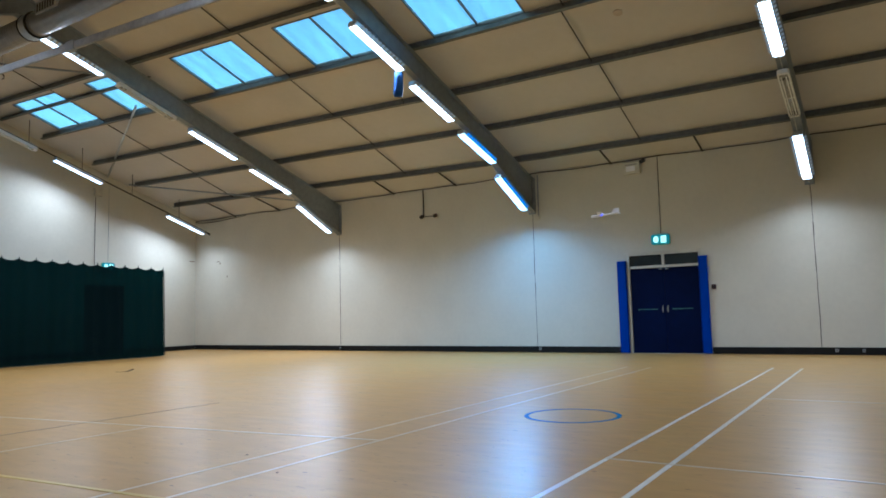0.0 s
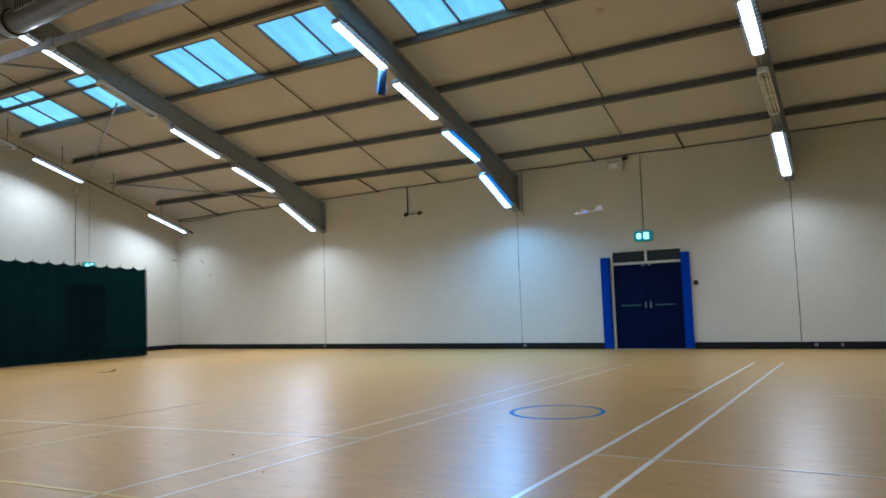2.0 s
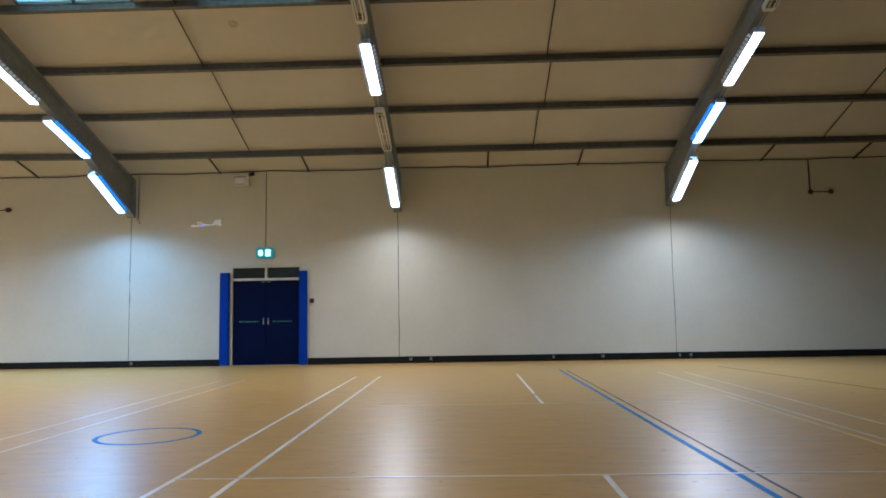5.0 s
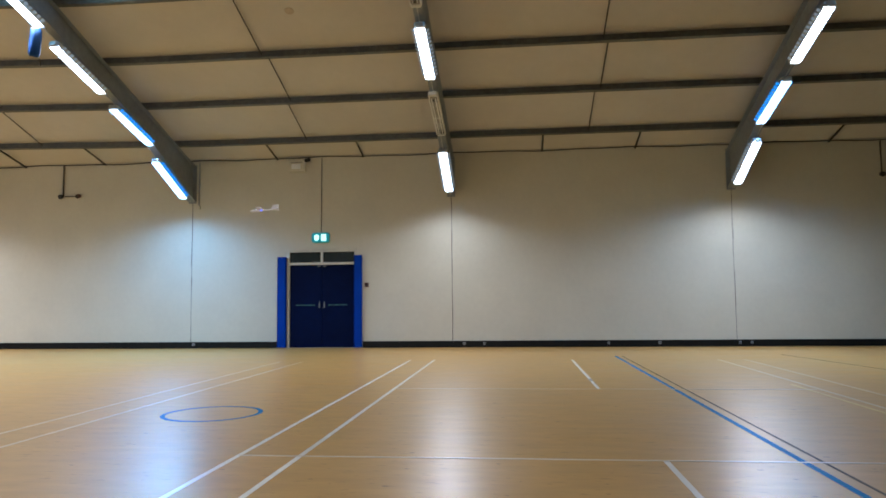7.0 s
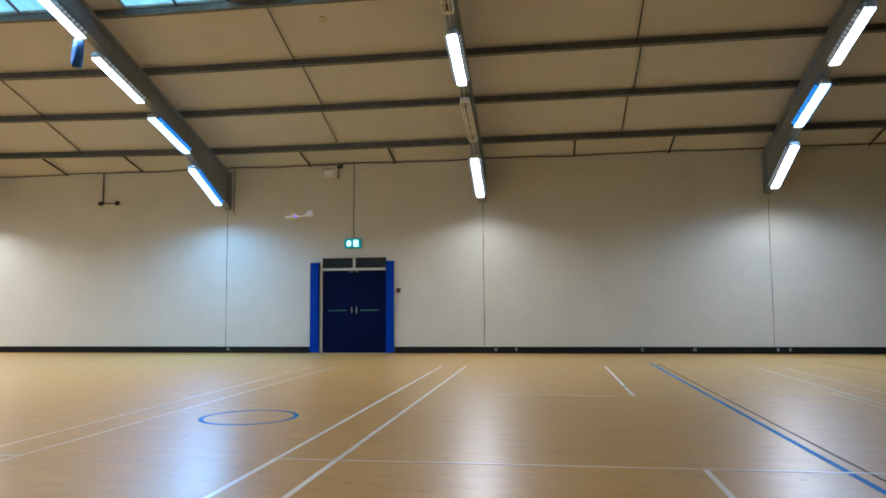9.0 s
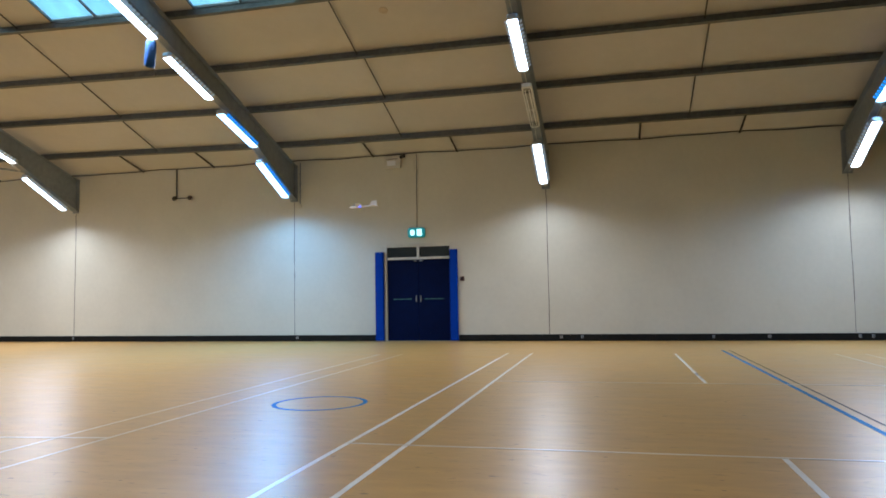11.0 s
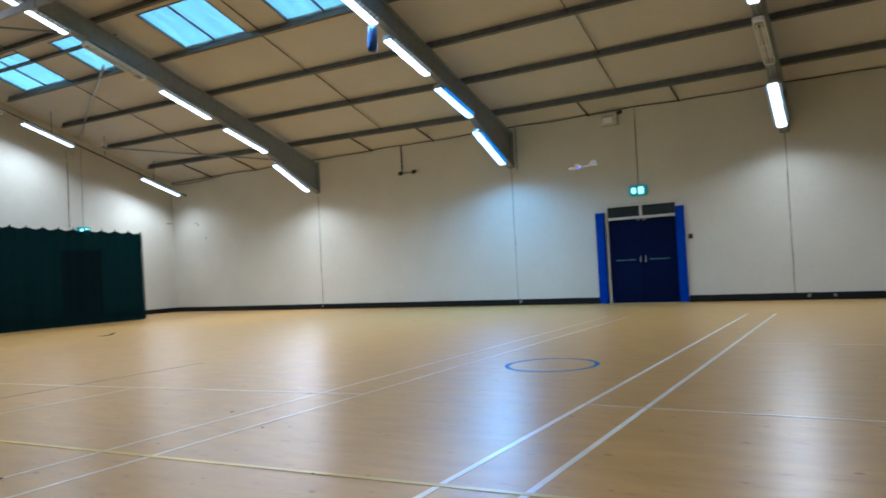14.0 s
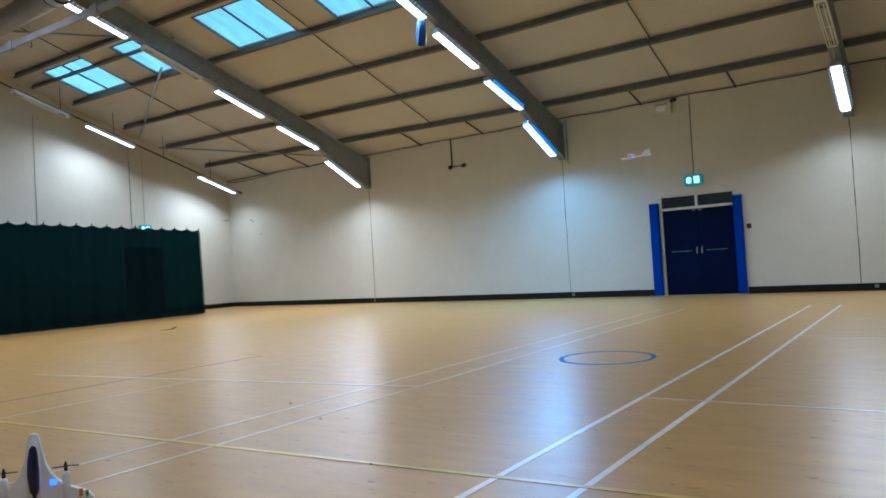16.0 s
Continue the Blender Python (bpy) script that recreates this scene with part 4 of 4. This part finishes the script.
# ---- model aircraft ----
def tail_sitter(m):
    """A foam delta standing on its tail: nose up, wings along x, canopy towards -y."""
    a = thing("model_aircraft", m, "white foam delta model aircraft standing on its tail", "model plane")
    # half outline of the wing, from the nose down
    half = [(0.0, 0.43), (0.014, 0.427), (0.024, 0.4), (0.032, 0.35), (0.044, 0.295), (0.062, 0.252), (0.09, 0.216), (0.125, 0.187), (0.175, 0.165), (0.215, 0.145), (0.235, 0.12), (0.235, 0.102), (0.085, 0.1)]
    pts = half + [(-x, z) for x, z in half[::-1] if x > 0]
    bm = extrude_profile(pts, -0.012, 0.012, "y")
    part("wing", bm, FOAM, a)
    # tail block round a circular opening
    bm = bmesh.new()
    n = 28
    rings = []
    for y in (-0.014, 0.014):
        inner, outer = [], []
        for k in range(n):
            t = 2 * math.pi * k / n
            c, q = math.cos(t), math.sin(t)
            e = min(0.088 / max(abs(c), 1e-6), 0.062 / max(abs(q), 1e-6))
            inner.append(bm.verts.new((0.054 * c, y, 0.066 + 0.054 * q)))
            outer.append(bm.verts.new((e * c, y, 0.066 + min(e * q, 0.034) if q > 0 else 0.066 + e * q)))
        rings.append((inner, outer))
    for k in range(n):
        j = (k + 1) % n
        (i0, o0), (i1, o1) = rings
        bm.faces.new((i0[k], i0[j], o0[j], o0[k]))
        bm.faces.new((i1[k], o1[k], o1[j], i1[j]))
        bm.faces.new((i0[k], i1[k], i1[j], i0[j]))
        bm.faces.new((o0[k], o0[j], o1[j], o1[k]))
    part("tail_frame", bm, FOAM, a)
    part("fuselage", tube([(0, 0, 0.10), (0, 0, 0.14), (0, 0, 0.25), (0, 0, 0.36), (0, 0, 0.41), (0, 0, 0.432)], 0.03, 14, radii=[0.018, 0.026, 0.032, 0.028, 0.018, 0.006]), FOAM, a, smooth=True)
    part("canopy", tube([(0, -0.014, 0.15), (0, -0.026, 0.185), (0, -0.033, 0.25), (0, -0.03, 0.32), (0, -0.02, 0.365), (0, -0.012, 0.385)], 0.02, 14, radii=[0.008, 0.02, 0.025, 0.022, 0.016, 0.006]), CANOPY, a, "dark blue glossy canopy", smooth=True)
    part("spine", box(-0.011, 0.011, -0.034, -0.012, 0.1, 0.155, 0.003), RUBBER, a)
    for sx in (-1, 1):
        pod = part("motor_pod", tube([(sx * 0.125, -0.005, 0.115), (sx * 0.125, -0.005, 0.135), (sx * 0.125, -0.005, 0.235), (sx * 0.125, -0.005, 0.25)], 0.017, 12, radii=[0.008, 0.017, 0.017, 0.012]), FOAM, a, smooth=True)
        part("motor", tube([(sx * 0.125, -0.005, 0.251), (sx * 0.125, -0.005, 0.267)], 0.008, 10), RUBBER, pod)
        part("spinner", tube([(sx * 0.125, -0.005, 0.268), (sx * 0.125, -0.005, 0.28), (sx * 0.125, -0.005, 0.295)], 0.009, 10, radii=[0.009, 0.007, 0.001]), RUBBER, pod)
        bm = bmesh.new()
        for d in (-1, 1):
            hexa(bm, [(sx * 0.125 + d * 0.006, -0.011, 0.269), (sx * 0.125 + d * 0.055, -0.009, 0.268), (sx * 0.125 + d * 0.055, -0.002, 0.271), (sx * 0.125 + d * 0.006, 0.001, 0.272),
                      (sx * 0.125 + d * 0.006, -0.011, 0.2705), (sx * 0.125 + d * 0.055, -0.009, 0.2695), (sx * 0.125 + d * 0.055, -0.002, 0.2725), (sx * 0.125 + d * 0.006, 0.001, 0.2735)])
        part("propeller", bm, RUBBER, pod)
        part("decal", box(sx * 0.185 - 0.008, sx * 0.185 + 0.008, -0.0145, -0.0125, 0.13, 0.165), ORANGE, a, "orange decal")
        part("decal", box(sx * 0.21 - 0.006, sx * 0.21 + 0.006, -0.0145, -0.0125, 0.125, 0.155), GREEN, a, "green decal")
        part("fin", box(sx * 0.08 - 0.004, sx * 0.08 + 0.004, 0.014, 0.07, 0.004, 0.1, 0.002), FOAM, a)
    part("marking", box(0.125, 0.185, -0.0145, -0.0125, 0.112, 0.124), RUBBER, a, "dark marking bar")
    part("rear_motor", tube([(0, 0, 0.05), (0, 0, 0.1)], 0.01, 10), RUBBER, a)
    part("led", box(0.062, 0.086, -0.016, -0.0125, 0.196, 0.22, 0.002), LED, a, "glowing blue light")
    return a


tail_sitter(pose(-1.49, -3.61, 0.0, 0, 0, 50))

gl = thing("model_glider", pose(-2.05, 6.0, 2.64, 0, 0, 0), "small white foam model glider in level flight", "model plane")
part("fuselage", tube([(-0.24, 0, -0.01), (-0.2, 0, -0.012), (-0.1, 0, -0.005), (0.05, 0, 0.0), (0.2, 0, 0.005)], 0.02, 10, radii=[0.006, 0.022, 0.026, 0.014, 0.01]), FOAM, gl, smooth=True)
part("canopy", tube([(-0.19, 0, 0.01), (-0.13, 0, 0.018), (-0.06, 0, 0.014)], 0.012, 10, radii=[0.004, 0.012, 0.004]), RUBBER, gl, "dark canopy")
bm = bmesh.new()
for d in (-1, 1):
    hexa(bm, [(-0.12, d * 0.02, 0.0), (0.0, d * 0.02, 0.0), (0.0, d * 0.22, 0.02), (-0.06, d * 0.22, 0.02), (-0.12, d * 0.02, 0.012), (0.0, d * 0.02, 0.008), (0.0, d * 0.22, 0.026), (-0.06, d * 0.22, 0.028)])
part("wing", bm, FOAM, gl)
bm = bmesh.new()
hexa(bm, [(0.1, -0.005, 0.0), (0.24, -0.005, 0.0), (0.24, 0.005, 0.0), (0.1, 0.005, 0.0), (0.15, -0.004, 0.085), (0.24, -0.004, 0.09), (0.24, 0.004, 0.09), (0.15, 0.004, 0.085)])
part("tail_fin", bm, FOAM, gl)
part("tailplane", box(0.16, 0.24, -0.08, 0.08, 0.0, 0.006, 0.002), FOAM, gl)
part("led", box(-0.06, -0.035, -0.03, -0.026, -0.012, 0.002), LED, gl, "blue light")
